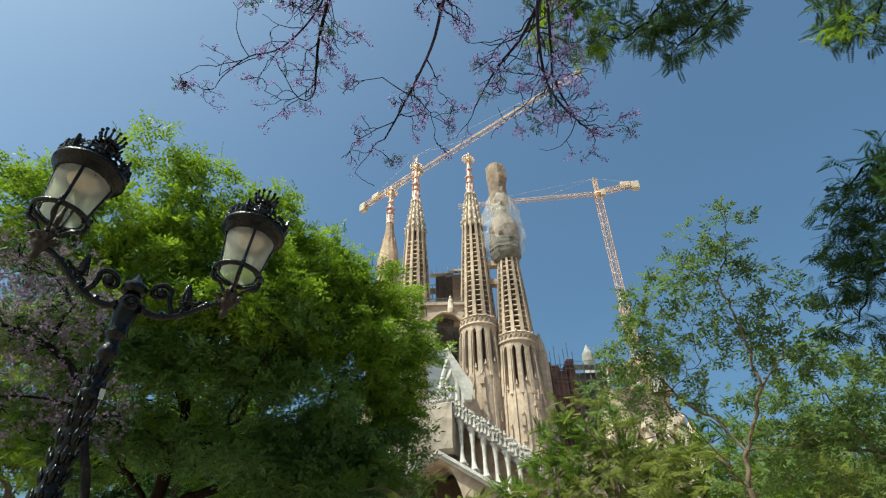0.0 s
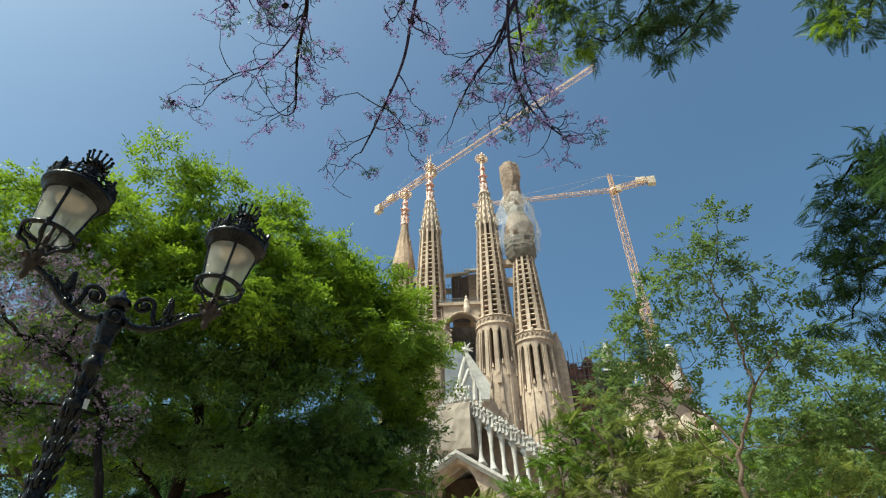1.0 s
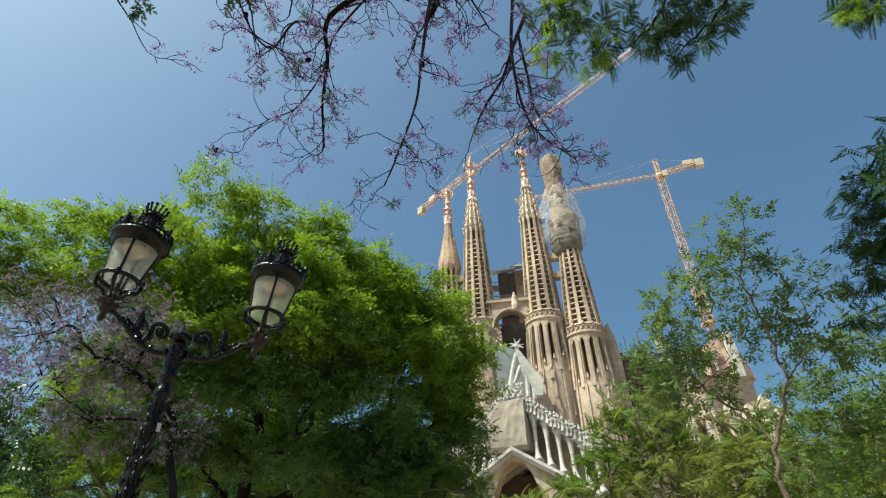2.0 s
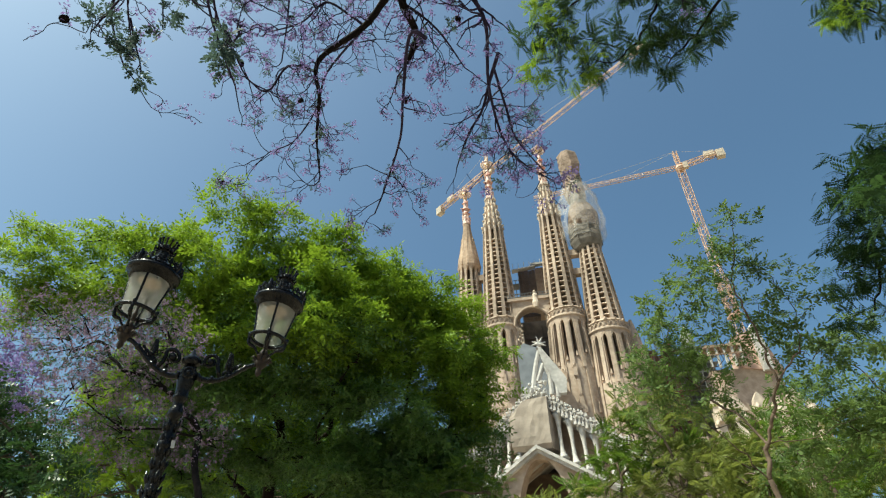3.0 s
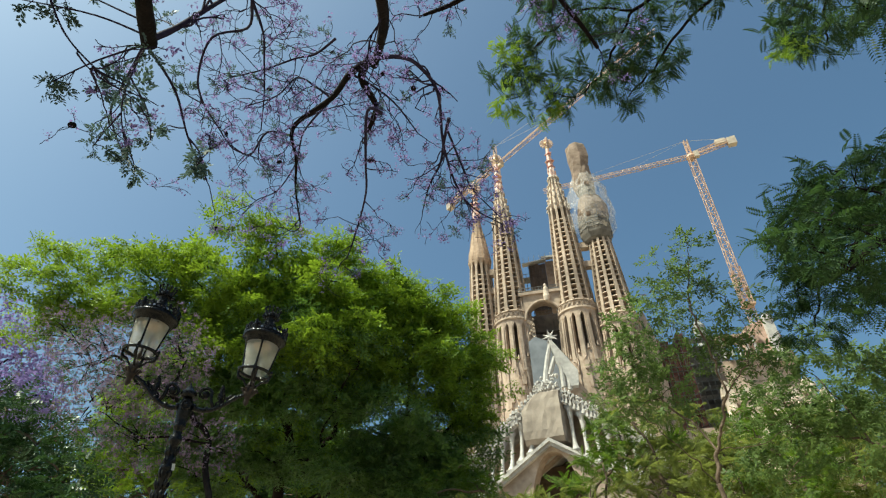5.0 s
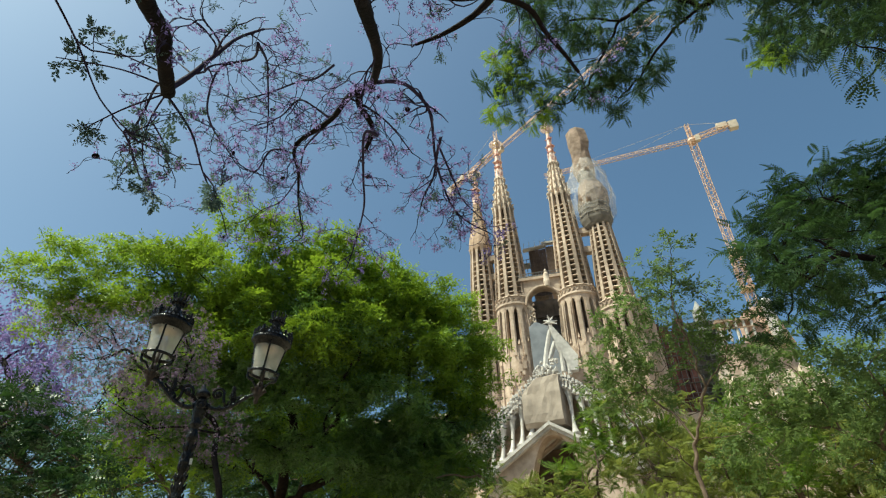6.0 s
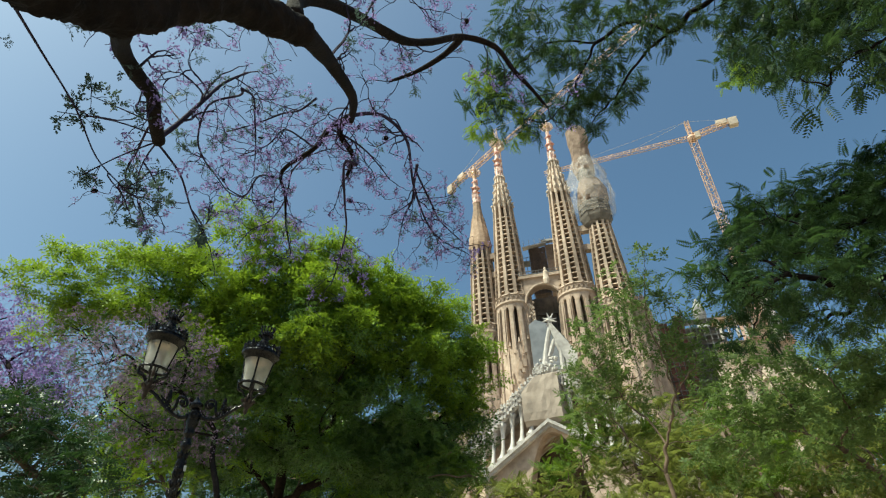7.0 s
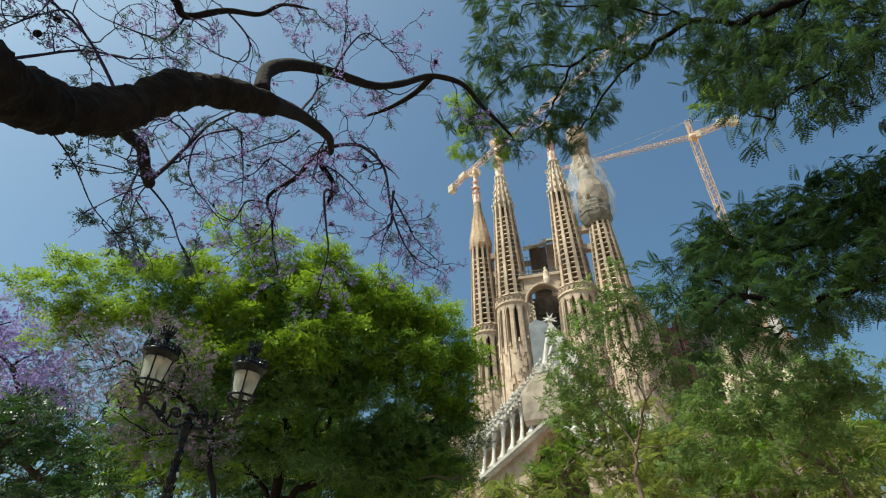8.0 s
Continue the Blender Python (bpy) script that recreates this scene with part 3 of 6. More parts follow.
        for i in range(12):
            a = 2 * math.pi * i / 12
            fin = Geo()
            fin.wedge(x, y, a, 0.05, (z_ring + 0.4, r_ring * 0.8, r_ring * 1.16), (z_ring + 9, r_ring * 0.2, r_ring * 0.64))
            fin.wedge(x, y, a + 0.26, 0.16, (z_ring - 1.3, r_ring * 0.7, r_ring * 1.0), (z_ring - 0.2, r_ring * 0.7, r_ring * 1.08))
            part("fin", fin, STONE_OLD, body)
        part("spire", g, STONE_OLD, body, "plain tapering brown stone spire")
        finial(x, y, zs, z_tip, body)
    return body


tower(-12.35, 109.0, 36, 50.0, 72.9, 3.5, 2.45, 98.8, "plain")
tower(-5.85, 107.5, 43.5, 55.2, 82.2, 3.95, 2.45, 106.9, "fins")
tower(7.85, 106.0, 43.5, 55.0, 82.8, 4.0, 2.5, 107.8, "fins")
tower(15.35, 105.0, 39.5, 50.6, 73.4, 4.0, 2.3, 101.5, "wrapped")

# the fourth spire, wrapped in netting over its scaffold
wrap = thing("scaffold_wrap", (15.0, 105, 72.0), "tan netting wrapped round a scaffolded church spire", "scaffold")
g = Geo()
g.lathe(15.0, 105, [(71.4, 2.35), (72.0, 3.0), (73.2, 3.45), (74.2, 3.55), (76.8, 3.45), (77.2, 3.1)], 8, 0.2, 0.02)
part("platform", g, PLATFORM, wrap, "grey-brown scaffold platform ring")
for i in range(8):
    g = Geo()
    a = 0.2 + i * math.pi / 4
    g.tube([(15.0 + 3.55 * math.cos(a), 105 + 3.55 * math.sin(a), 73.0), (15.0 + 3.5 * math.cos(a), 105 + 3.5 * math.sin(a), 78.2)], 0.12, 5)
    part("post", g, PLATFORM, wrap)
g = Geo()
for z, r in ((74.3, 3.68), (75.6, 3.66), (76.9, 3.62)):
    g.tube([(15.0 + r * math.cos(a), 105 + r * math.sin(a), z) for a in np.linspace(0.2, 0.2 + 2 * math.pi, 9)], 0.1, 5)
part("guard_rail", g, GREY_STEEL, wrap, "steel guard rails round the platform")


def sheet(levels, seed, n):
    """A slack wrapped sheet: rings of (z, x centre, radius across, radius in depth) with folds."""
    g, rnd = Geo(), random.Random(seed)
    phase = [rnd.uniform(-0.10, 0.10) for _ in range(n)]
    k = len(g.v)
    for j, (z, cx, rx, ry) in enumerate(levels):
        for i in range(n):
            a = 2 * math.pi * i / n + 0.35
            f = 1 + phase[i] + rnd.uniform(-0.05, 0.05)
            g.v.append((cx + rx * f * math.cos(a), 105 + ry * f * math.sin(a), z + rnd.uniform(-0.25, 0.25)))
    for j in range(len(levels) - 1):
        for i in range(n):
            g.f.append((k + j * n + i, k + j * n + (i + 1) % n, k + (j + 1) * n + (i + 1) % n, k + (j + 1) * n + i))
    g.f.append(tuple(k + (len(levels) - 1) * n + i for i in range(n)))
    return g


part("lower_sheet", sheet([(77.0, 15.0, 2.9, 2.9), (77.8, 15.0, 3.2, 3.1), (79.4, 14.9, 3.6, 3.3), (81.2, 15.0, 3.5, 3.2), (82.8, 15.0, 3.0, 2.8), (84.4, 15.0, 2.4, 2.3)], 3, 11), NETTING, wrap)
part("waist_band", sheet([(83.9, 15.0, 2.35, 2.3), (84.6, 15.0, 2.15, 2.1), (86.2, 15.0, 2.0, 2.0), (86.9, 14.9, 2.15, 2.1)], 4, 10), PLATFORM, wrap, "darker gathered band of netting")
part("middle_sheet", sheet([(86.6, 14.8, 2.2, 2.0), (88.6, 14.6, 2.45, 2.1), (90.6, 14.6, 2.2, 2.0), (92.6, 14.6, 2.05, 1.9), (94.2, 14.6, 2.0, 1.9)], 5, 9), NETTING, wrap)
part("upper_sheet", sheet([(93.6, 14.6, 2.0, 1.9), (95.0, 14.7, 2.25, 2.1), (96.8, 14.75, 2.5, 2.2), (99.4, 14.6, 2.45, 2.2), (101.0, 14.5, 2.25, 2.0), (101.8, 14.5, 1.85, 1.6)], 8, 7), NETTING, wrap)
g = Geo()
fold = random.Random(9)
rows = [(73.6, 3.7), (74.8, 4.9), (76.2, 5.3), (77.8, 5.2), (79.6, 5.7), (81.4, 5.2), (83.2, 4.9), (85.2, 5.0), (87.2, 4.0), (89.2, 3.4), (91.0, 2.6)]
spread_out = [fold.uniform(0.78, 1.12) for _ in range(26)]
g.add([(15.0 + r * spread_out[i] * fold.uniform(0.93, 1.07) * math.cos(i * math.pi / 13), 105.0 + r * spread_out[i] * 0.8 * math.sin(i * math.pi / 13), z + fold.uniform(-0.35, 0.35)) for z, r in rows for i in range(26)],
      [(j * 26 + i, j * 26 + (i + 1) % 26, j * 26 + 26 + (i + 1) % 26, j * 26 + 26 + i) for j in range(len(rows) - 1) for i in range(26) if (i * 7 + j * 3) % 11])
part("loose_net", g, NET_LOOSE, wrap, "loose translucent netting blowing round the scaffold", True)

# links between paired towers
for bx, by, bz in ((11.6, 105.6, 66.5), (11.6, 105.6, 71.5), (-9.2, 108.3, 64.5), (-9.2, 108.3, 69.5)):
    g = Geo()
    g.prism([(bx - 2, bz - 0.6), (bx + 2, bz - 0.6), (bx + 2, bz + 0.6), (bx, bz + 0.9), (bx - 2, bz + 0.6)], by - 0.8, by + 0.8)
    part("tower_bridge", g, STONE, church)

# wall between and beside the towers
g = Geo()
arch = [(-3.1 + 7.9 * i / 18, 54.8 + 4.2 * math.sin(math.pi * i / 18) ** 0.5) for i in range(19)]
for (xa, za), (xb, zb) in zip(arch, arch[1:]):
    g.prism([(xa, za), (xb, zb), (xb, 60.6), (xa, 60.6)], 104.6, 107.4)
g.box((-3.9, 106, 29), (1.8, 2.8, 58))
g.box((5.6, 106, 29), (1.8, 2.8, 58))
g.box((0.85, 105.9, 60.9), (9.7, 3.6, 0.7))
g.tube([(x, 104.5, z - 0.1) for x, z in arch], 0.34, 6)
part("arch_wall", g, STONE, church, "stone arch between the central towers")
g = Geo()
g.box((0.85, 104.2, 61.4), (9.5, 0.3, 0.12))
for i in range(16):
    g.tube([(-3.8 + i * 0.62, 104.2, 60.9), (-3.8 + i * 0.62, 104.2, 62.2)], 0.06, 4)
g.tube([(-3.8, 104.2, 62.2), (5.5, 104.2, 62.2)], 0.07, 4)
part("parapet_rail", g, GREY_STEEL, church, "thin steel rail on the arch")
g = Geo()
g.lathe(1.95, 104.3, [(58.6, 0.5), (59.6, 0.75), (60.8, 0.55), (61.5, 0.62), (62.0, 0.28), (62.4, 0.34), (62.8, 0.1)], 9, 0, 0.06)
part("statue", g, STONE_LIGHT, church, "small pale stone figure on the arch crown")
# dark brown glazing; the shade under the arch is in its colour
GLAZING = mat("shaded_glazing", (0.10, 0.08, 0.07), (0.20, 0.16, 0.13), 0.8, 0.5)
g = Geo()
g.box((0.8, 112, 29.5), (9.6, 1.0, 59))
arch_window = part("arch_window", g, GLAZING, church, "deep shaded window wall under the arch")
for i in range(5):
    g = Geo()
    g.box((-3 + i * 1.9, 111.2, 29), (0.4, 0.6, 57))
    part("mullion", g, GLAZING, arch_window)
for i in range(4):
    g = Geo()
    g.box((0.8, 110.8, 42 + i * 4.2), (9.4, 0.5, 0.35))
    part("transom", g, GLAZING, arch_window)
g = Geo()
for k in range(3):
    g.tube([(-2.5 + 0.5 * k, 105.2, 44), (-2.5 + 0.5 * k, 105.2, 55 - k)], 0.2, 6)
rnd = random.Random(6)
for k in range(14):
    g.blob((-2.2 + rnd.uniform(-0.5, 0.9), 104.9, 49.5 + k * 0.42), rnd.uniform(0.22, 0.42), rnd)
part("jamb_carving", g, STONE_LIGHT, church, "pale carved shafts beside the arch window")
# added panel; its blue-grey stands for a surface in shade
g = Geo()
g.prism([(-3.0, 36), (4.4, 36), (4.4, 44.5), (1.6, 48.4), (-1.6, 50.0), (-3.0, 49.0)], 102.9, 103.3)
part("shaded_slope", g, SHADED_GREY, church, "smooth slope below the arch window, blue-grey for its shade")
g = Geo()
g.box((23, 109, 15), (12, 5, 30))
part("side_wall", g, STONE, church)
g = Geo()
g.box((-26, 111, 17.5), (24, 4, 35))
for i in range(8):
    g.box((-36 + i * 2.9, 108.8, 18), (0.8, 0.8, 34))
for i in range(18):
    g.blob((-36 + i * 1.25, 108.6, 30 + (i * 7 % 5)), 0.9, random.Random(i))
part("side_wall", g, STONE, church)

# scaffolded nave roof seen over the arch
nave = thing("scaffolded_nave", (1, 116, 60), "half-built nave top with dark sheeting and steel decks", "scaffold")
g = Geo()
for i in range(5):
    g.box((-0.75 + i * 0.78, 115 + 0.06 * (i % 2), 66.9), (0.76, 5, 12.2 + 0.2 * (i % 3)))
part("sheeting", g, mat("brown_sheeting", (0.06, 0.04, 0.03), (0.12, 0.08, 0.06), 1, 0.9), nave, "dark brown sheeting")
g = Geo()
g.box((4.9, 114.7, 67.3), (4.2, 4, 12.6))
for i in range(7):
    g.box((3.0 + i * 0.64, 112.5, 67.3), (0.22, 0.3, 12.6))
part("ribbed_panel", g, STONE_OLD, nave)
g = Geo()
for z in (62, 65.5, 69.4):
    g.box((-2.4, 113.2, z), (2.4, 2.6, 0.16))
    g.tube([(-3.6, 112, z + 1), (-1.2, 112, z + 1.1)], 0.07, 5)
for i in range(4):
    g.tube([(-3.6 + i * 0.8, 112, 58), (-3.6 + i * 0.8, 112, 72.4 - (i % 3))], 0.07, 5)
part("deck", g, GREY_STEEL, nave, "grey steel decks and poles")
g = Geo()
g.box((0.2, 112.2, 73.4), (5.6, 1.4, 0.3), Euler((0, -0.10, 0)).to_matrix())
g.box((4.6, 112.3, 74.4), (5.2, 1.2, 0.5))
for i in range(7):
    g.tube([(-2.2 + i * 1.3, 111.8, 72.9 + i * 0.12), (-2.2 + i * 1.3, 111.8, 75.0 + i * 0.1)], 0.06, 4)
part("gangway", g, STONE_WHITE, nave, "pale steel gangway over the nave top")

# ---- porch of the facade ----
FACADE = Matrix.Translation((-0.5, 91.0, 0)) @ Matrix.Rotation(radians(-11), 4, "Z")


def facade(g):
    """Turns a mesh drawn along the facade (x along it, y into it) into its place."""
    g.v = [tuple(FACADE @ Vector(p)) for p in g.v]
    return g


g = Geo()
for s in (-1, 1):
    pts = [(0.1, 33.4), (0.1 + s * 15.6, 33.4 - 0.78 * 15.6), (0.1 + s * 15.6, 35.1 - 0.78 * 15.6), (0.1, 35.1)]
    g.prism(pts if s < 0 else pts[::-1], -0.6, 13)
porch = part("porch", facade(g), STONE_WHITE, church, "white stone gabled porch with slanting columns")
g = Geo()
for s in (-1, 1):
    pts = [(-0.3, 25.1), (-0.3 + s * 12.6, 25.1 - 0.62 * 12.6), (-0.3 + s * 12.6, 25.7 - 0.62 * 12.6), (-0.3, 25.7)]
    g.prism(pts if s < 0 else pts[::-1], -1.5, 10)
    pts = [(-0.3, 25.65), (-0.3 + s * 12.9, 25.65 - 0.62 * 12.9), (-0.3 + s * 12.9, 26.2 - 0.62 * 12.9), (-0.3, 26.2)]
    g.prism(pts if s < 0 else pts[::-1], -1.9, 10)
part("cornice", facade(g), STONE_WHITE, porch)
# backing wall behind the colonnade and spandrels round the doorway arch
g = Geo()
for s in (-1, 1):
    pts = [(0, 25), (s * 13.8, 16), (s * 13.8, 22.4), (0, 33.6)]
    g.prism(pts if s < 0 else pts[::-1], 4.5, 6)
part("gable_wall", facade(g), STONE, porch)
g = Geo()
arch = [(-0.3 - 5.2 + 10.4 * i / 16, 12.5 + 11.8 * (1 - abs(i / 8 - 1) ** 2.4)) for i in range(17)]
for (xa, za), (xb, zb) in zip(arch, arch[1:]):
    g.prism([(xa, za), (xb, zb), (xb, 25.3 - 0.62 * abs(xb + 0.3)), (xa, 25.3 - 0.62 * abs(xa + 0.3))], -0.6, 2.2)
for s in (-1, 1):
    pts = [(-0.3 + s * 5.2, 0), (-0.3 + s * 12.0, 0), (-0.3 + s * 12.0, 17.8), (-0.3 + s * 5.2, 22.0)]
    g.prism(pts[::-1] if s < 0 else pts, -0.6, 2.2)
part("porch_arch", facade(g), STONE, porch, "beige stone arch of the entrance porch")
# dark sheet that stands for the shade behind the arch
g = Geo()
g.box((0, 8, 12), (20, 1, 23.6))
part("door_recess", facade(g), STONE_UNLIT, porch, "dark recess behind the porch arch")
for s in (-1, 1):
    for i in range(6):
        x = s * (3.35 + i * 1.78)
        zb, zt = 26.1 - 0.62 * abs(x + 0.3), 33.5 - 0.78 * abs(x - 0.1)
        h = zt - zb
        g = Geo()
        g.tube(smooth([(x + s * 0.3, -0.9, zb - 0.1), (x + s * 0.1, -0.5, zb + h * 0.22), (x, -0.1, zb + h * 0.6), (x - s * 0.05, 0.1, zt + 0.2)], 3),
               [0.85, 0.58, 0.42, 0.34, 0.31, 0.29, 0.31, 0.38, 0.55, 0.9], 10)
        part("column", facade(g), STONE_WHITE, porch, shade=True)
rnd = random.Random(4)
for s in (-1, 1):
    for i in range(27):
        x = 0.1 + s * (0.35 + i * 0.575) + rnd.uniform(-0.08, 0.08)
        z = 34.5 - 0.78 * abs(x - 0.1) + rnd.uniform(-0.25, 0.25)
        g = Geo()
        m = Euler((0, 0, rnd.uniform(-0.2, 0.2))).to_matrix()
        g.box((x, -0.5, z + 0.2), (0.30, 0.8, 2.0 + rnd.uniform(-0.4, 0.4)), m)
        g.box((x + 0.06, -0.6, z + 1.2 + rnd.uniform(-0.15, 0.15)), (0.50, 0.9, 0.30), m)
        g.box((x - 0.05, -0.8, z - 0.55), (0.44, 0.6, 0.4), m)
        g.box((x + s * 0.2, -0.9, z + 0.4), (0.30, 0.4, 0.4), Euler((0.4, 0.7, rnd.uniform(-0.4, 0.4))).to_matrix())
        g.blob((x, -0.6, z + 1.62), 0.22, rnd, (1, 1, 1.2))
        for k in range(3):
            g.blob((x + rnd.uniform(-0.5, 0.5), -0.8, z + rnd.uniform(-0.9, 1.2)), rnd.uniform(0.13, 0.26), rnd)
        part("crest_block", facade(g), STONE_WHITE, porch)
g = Geo()
for i in range(46):
    g.blob((0.1 + rnd.uniform(-2.2, 2.2), -0.9, 35.3 + rnd.uniform(-1.1, 1.2)), rnd.uniform(0.2, 0.45), rnd)
for i in range(10):
    a = i * 0.628
    g.tube([(-0.9, -1.1, 34.7), (-0.9 + 0.8 * math.cos(a), -1.1, 34.7 + 0.8 * math.sin(a))], [0.08, 0.14], 5)
part("apex_carving", facade(g), STONE_WHITE, porch, kind="stuff")

# canvas-wrapped work over the porch centre
tarp = thing("canvas_cover", (-1.4, 89.7, 26), "beige canvas stretched over scaffolding at the porch centre", "scaffold cover")
g = Geo()
cols, levels = 9, [(25.6, -0.9), (26.3, -1.6), (27.6, -1.75), (29.2, -1.7), (31.0, -1.65), (32.6, -1.6), (33.7, -1.5), (34.0, -0.9)]
slack = random.Random(14)
v = []
for z, d in levels:
    for i in range(cols):
        u = i / (cols - 1)
        x = -4.3 + 6.5 * u
        zz = min(z, 31.2 + (x + 4.3) * 0.95) + slack.uniform(-0.04, 0.04)
        v.append((x + slack.uniform(-0.05, 0.05), d + slack.uniform(-0.1, 0.1) + 0.12 * math.sin(math.pi * u), zz))
    v += [(2.9, 2.6, z), (-4.3, 2.6, min(z, 31.2))]
w = cols + 2
g.add(v, [(j * w + i, j * w + (i + 1) % w, (j + 1) * w + (i + 1) % w, (j + 1) * w + i) for j in range(len(levels) - 1) for i in range(w)]
      + [tuple(range(w))[::-1], tuple((len(levels) - 1) * w + i for i in range(w))])
part("canvas", facade(g), CANVAS, tarp, shade=False)
# upper gable with star and leaning struts
g = Geo()
g.tube([(1.25, 98, 46.0), (0.5, 97.8, 43.4), (-0.2, 97.6, 40.4), (-0.9, 97.5, 36.5)], [0.40, 0.46, 0.52, 0.7], 8)
g.prism([(1.0, 46.5), (1.7, 46.1), (5.5, 39.8), (5.2, 37.0), (3.9, 37.0), (1.5, 43.7)], 97.2, 98.6)
g.tube([(1.75, 97.7, 43.0), (0.3, 97.6, 39.6)], [0.42, 0.5], 8)
g.tube([(1.7, 97.7, 43.0), (2.7, 97.6, 40.6), (2.6, 97.6, 37.0)], [0.4, 0.46, 0.5], 8)
g.tube([(3.4, 97.9, 40.6), (3.6, 97.8, 36.5)], [0.45, 0.5], 8)
for i in range(8):
    a = i * math.pi / 4 + 0.25
    g.tube([(1.4, 97.6, 47.1), (1.4 + 1.5 * math.cos(a), 97.6 + 0.5 * math.sin(3 * a), 47.1 + 1.5 * math.sin(a))], [0.34, 0.05], 5)
upper = part("upper_gable", g, STONE_WHITE, church, "white stone gable with an eight-pointed star")
g = Geo()
g.prism([(2.2, 28.0), (7.6, 28.0), (6.6, 37.2), (2.2, 43.2)], 100.4, 101.6)
g.box((1.2, 101.5, 32), (8.6, 1.0, 11))
part("gable_back", g, STONE, upper)

# nave and sacristy to the side
side = thing("side_building", (42, 113, 0), "beige stone side building of the church with a pink-roofed pavilion", "building")
g = Geo()
g.box((41, 114, 16), (20, 6, 32))
g.box((40.5, 114.5, 38), (12.5, 5, 12))
part("wall", g, STONE, side)
g = Geo()
g.prism([(40.2, 44), (47.6, 42.4), (45.6, 50.4), (44.2, 51.8), (40.2, 50.6)], 111.6, 117)
g.box((41.0, 111.3, 48.0), (1.6, 0.8, 1.8))
part("pavilion", g, PINK_PLASTER, side, "pale pink plastered pavilion with a slanting side")
g = Geo()
g.box((44.6, 111.0, 47.0), (1.7, 1.2, 8.6))
g.lathe(44.6, 111.0, [(51.0, 1.0), (51.8, 1.2), (52.6, 0.4)], 8)
part("pier", g, STONE_WHITE, side, "white stone pier")
g = Geo()
g.box((37.2, 110.6, 47.9), (7.4, 3.4, 0.5))
g.box((37.2, 109.2, 46.2), (7.2, 0.25, 0.25))
part("canopy", g, STONE_OLD, side, "flat brown canopy slab")
for i in range(5):
    g = Geo()
    g.tube([(34.2 + i * 1.5, 109.4, 43.6), (34.2 + i * 1.5, 109.4, 47.7)], 0.28, 8)
    part("post", g, STONE_WHITE, side)
rnd = random.Random(17)
for x, z, w in ((32.6, 37.6, 1.5), (36.2, 36.2, 2.2), (40.4, 36.6, 1.6), (43.6, 35.4, 1.8), (46.6, 37.0, 1.6), (48.8, 34.6, 1.3)):
    g = Geo()
    g.box((x, 110.2, z - 8), (w, 1.6, 14))
    g.prism([(x - w * 0.8, z - 1.4), (x + w * 0.8, z - 1.4), (x + w * 0.3, z + 0.8), (x - w * 0.1, z + 1.6), (x - w * 0.6, z + 0.4)], 109.2, 110.9)
    for k in range(5):
        g.blob((x + rnd.uniform(-w, w) * 0.5, 109.2, z - rnd.uniform(0, 5)), rnd.uniform(0.3, 0.6), rnd, (1, 1, 1.3))
    part("buttress", g, STONE_LIGHT, side, "pale carved stone buttress")
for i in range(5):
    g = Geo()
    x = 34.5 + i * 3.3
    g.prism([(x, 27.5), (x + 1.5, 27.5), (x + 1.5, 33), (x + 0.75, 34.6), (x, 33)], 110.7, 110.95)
    part("window", g, STONE_UNLIT, side, "dark pointed window")

redblock = thing("red_scaffold", (25, 118, 0), "scaffold hung with dark red sheeting beside the towers", "scaffold")
g = Geo()
for i in range(5):
    x = 21.6 + i * 1.7
    g.box((x, 118 + (i % 2) * 0.5, 24.5), (1.55, 5, 50 + (i * 5 % 7)))
part("sheeting", g, RED_NET, redblock)
for i in range(9):
    g = Geo()
    g.tube([(21 + i, 115.2, 20), (21 + i, 115.2, 53.4 + (i * 7 % 5) * 0.7)], 0.07, 5)
    part("pole", g, GREY_STEEL, redblock)
for z in range(36, 53, 3):
    g = Geo()
    g.tube([(20.8, 115.1, z), (29.4, 115.1, z)], 0.07, 5)
    part("rail", g, GREY_STEEL, redblock)
    g = Geo()
    g.box((25.1, 115.35, z - 0.9), (8.6, 0.5, 0.12))
    part("deck", g, PLATFORM, redblock)
g = Geo()
g.lathe(21.6, 113, [(0, 2.0), (50, 1.5), (53, 1.3), (57.5, 0.3)], 10)
part("buttress", g, STONE, redblock)

greyblock = thing("grey_scaffold", (35, 125, 0), "grey steel scaffold with decks round a nave wall", "scaffold")
g = Geo()
for z in range(30, 56, 2):
    g.box((35, 124, z), (9.4, 3, 0.14))
    g.tube([(30.2, 122.4, z + 0.9), (39.8, 122.4, z + 0.9)], 0.06, 4)
for i in range(8):
    g.tube([(30.4 + i * 1.32, 122.4, 0), (30.4 + i * 1.32, 122.4, 54.5)], 0.09, 5)
part("deck", g, GREY_STEEL, greyblock)
g = Geo()
g.box((35, 128, 26), (9, 5, 52))
part("wall", g, CONCRETE, greyblock)
g = Geo()
g.lathe(36.6, 130, [(48, 2.0), (54.5, 1.7), (56.3, 1.0), (58, 1.5), (60, 1.45), (61.2, 0.7), (62.6, 0.1)], 10)
part("turret", g, CONCRETE, greyblock)


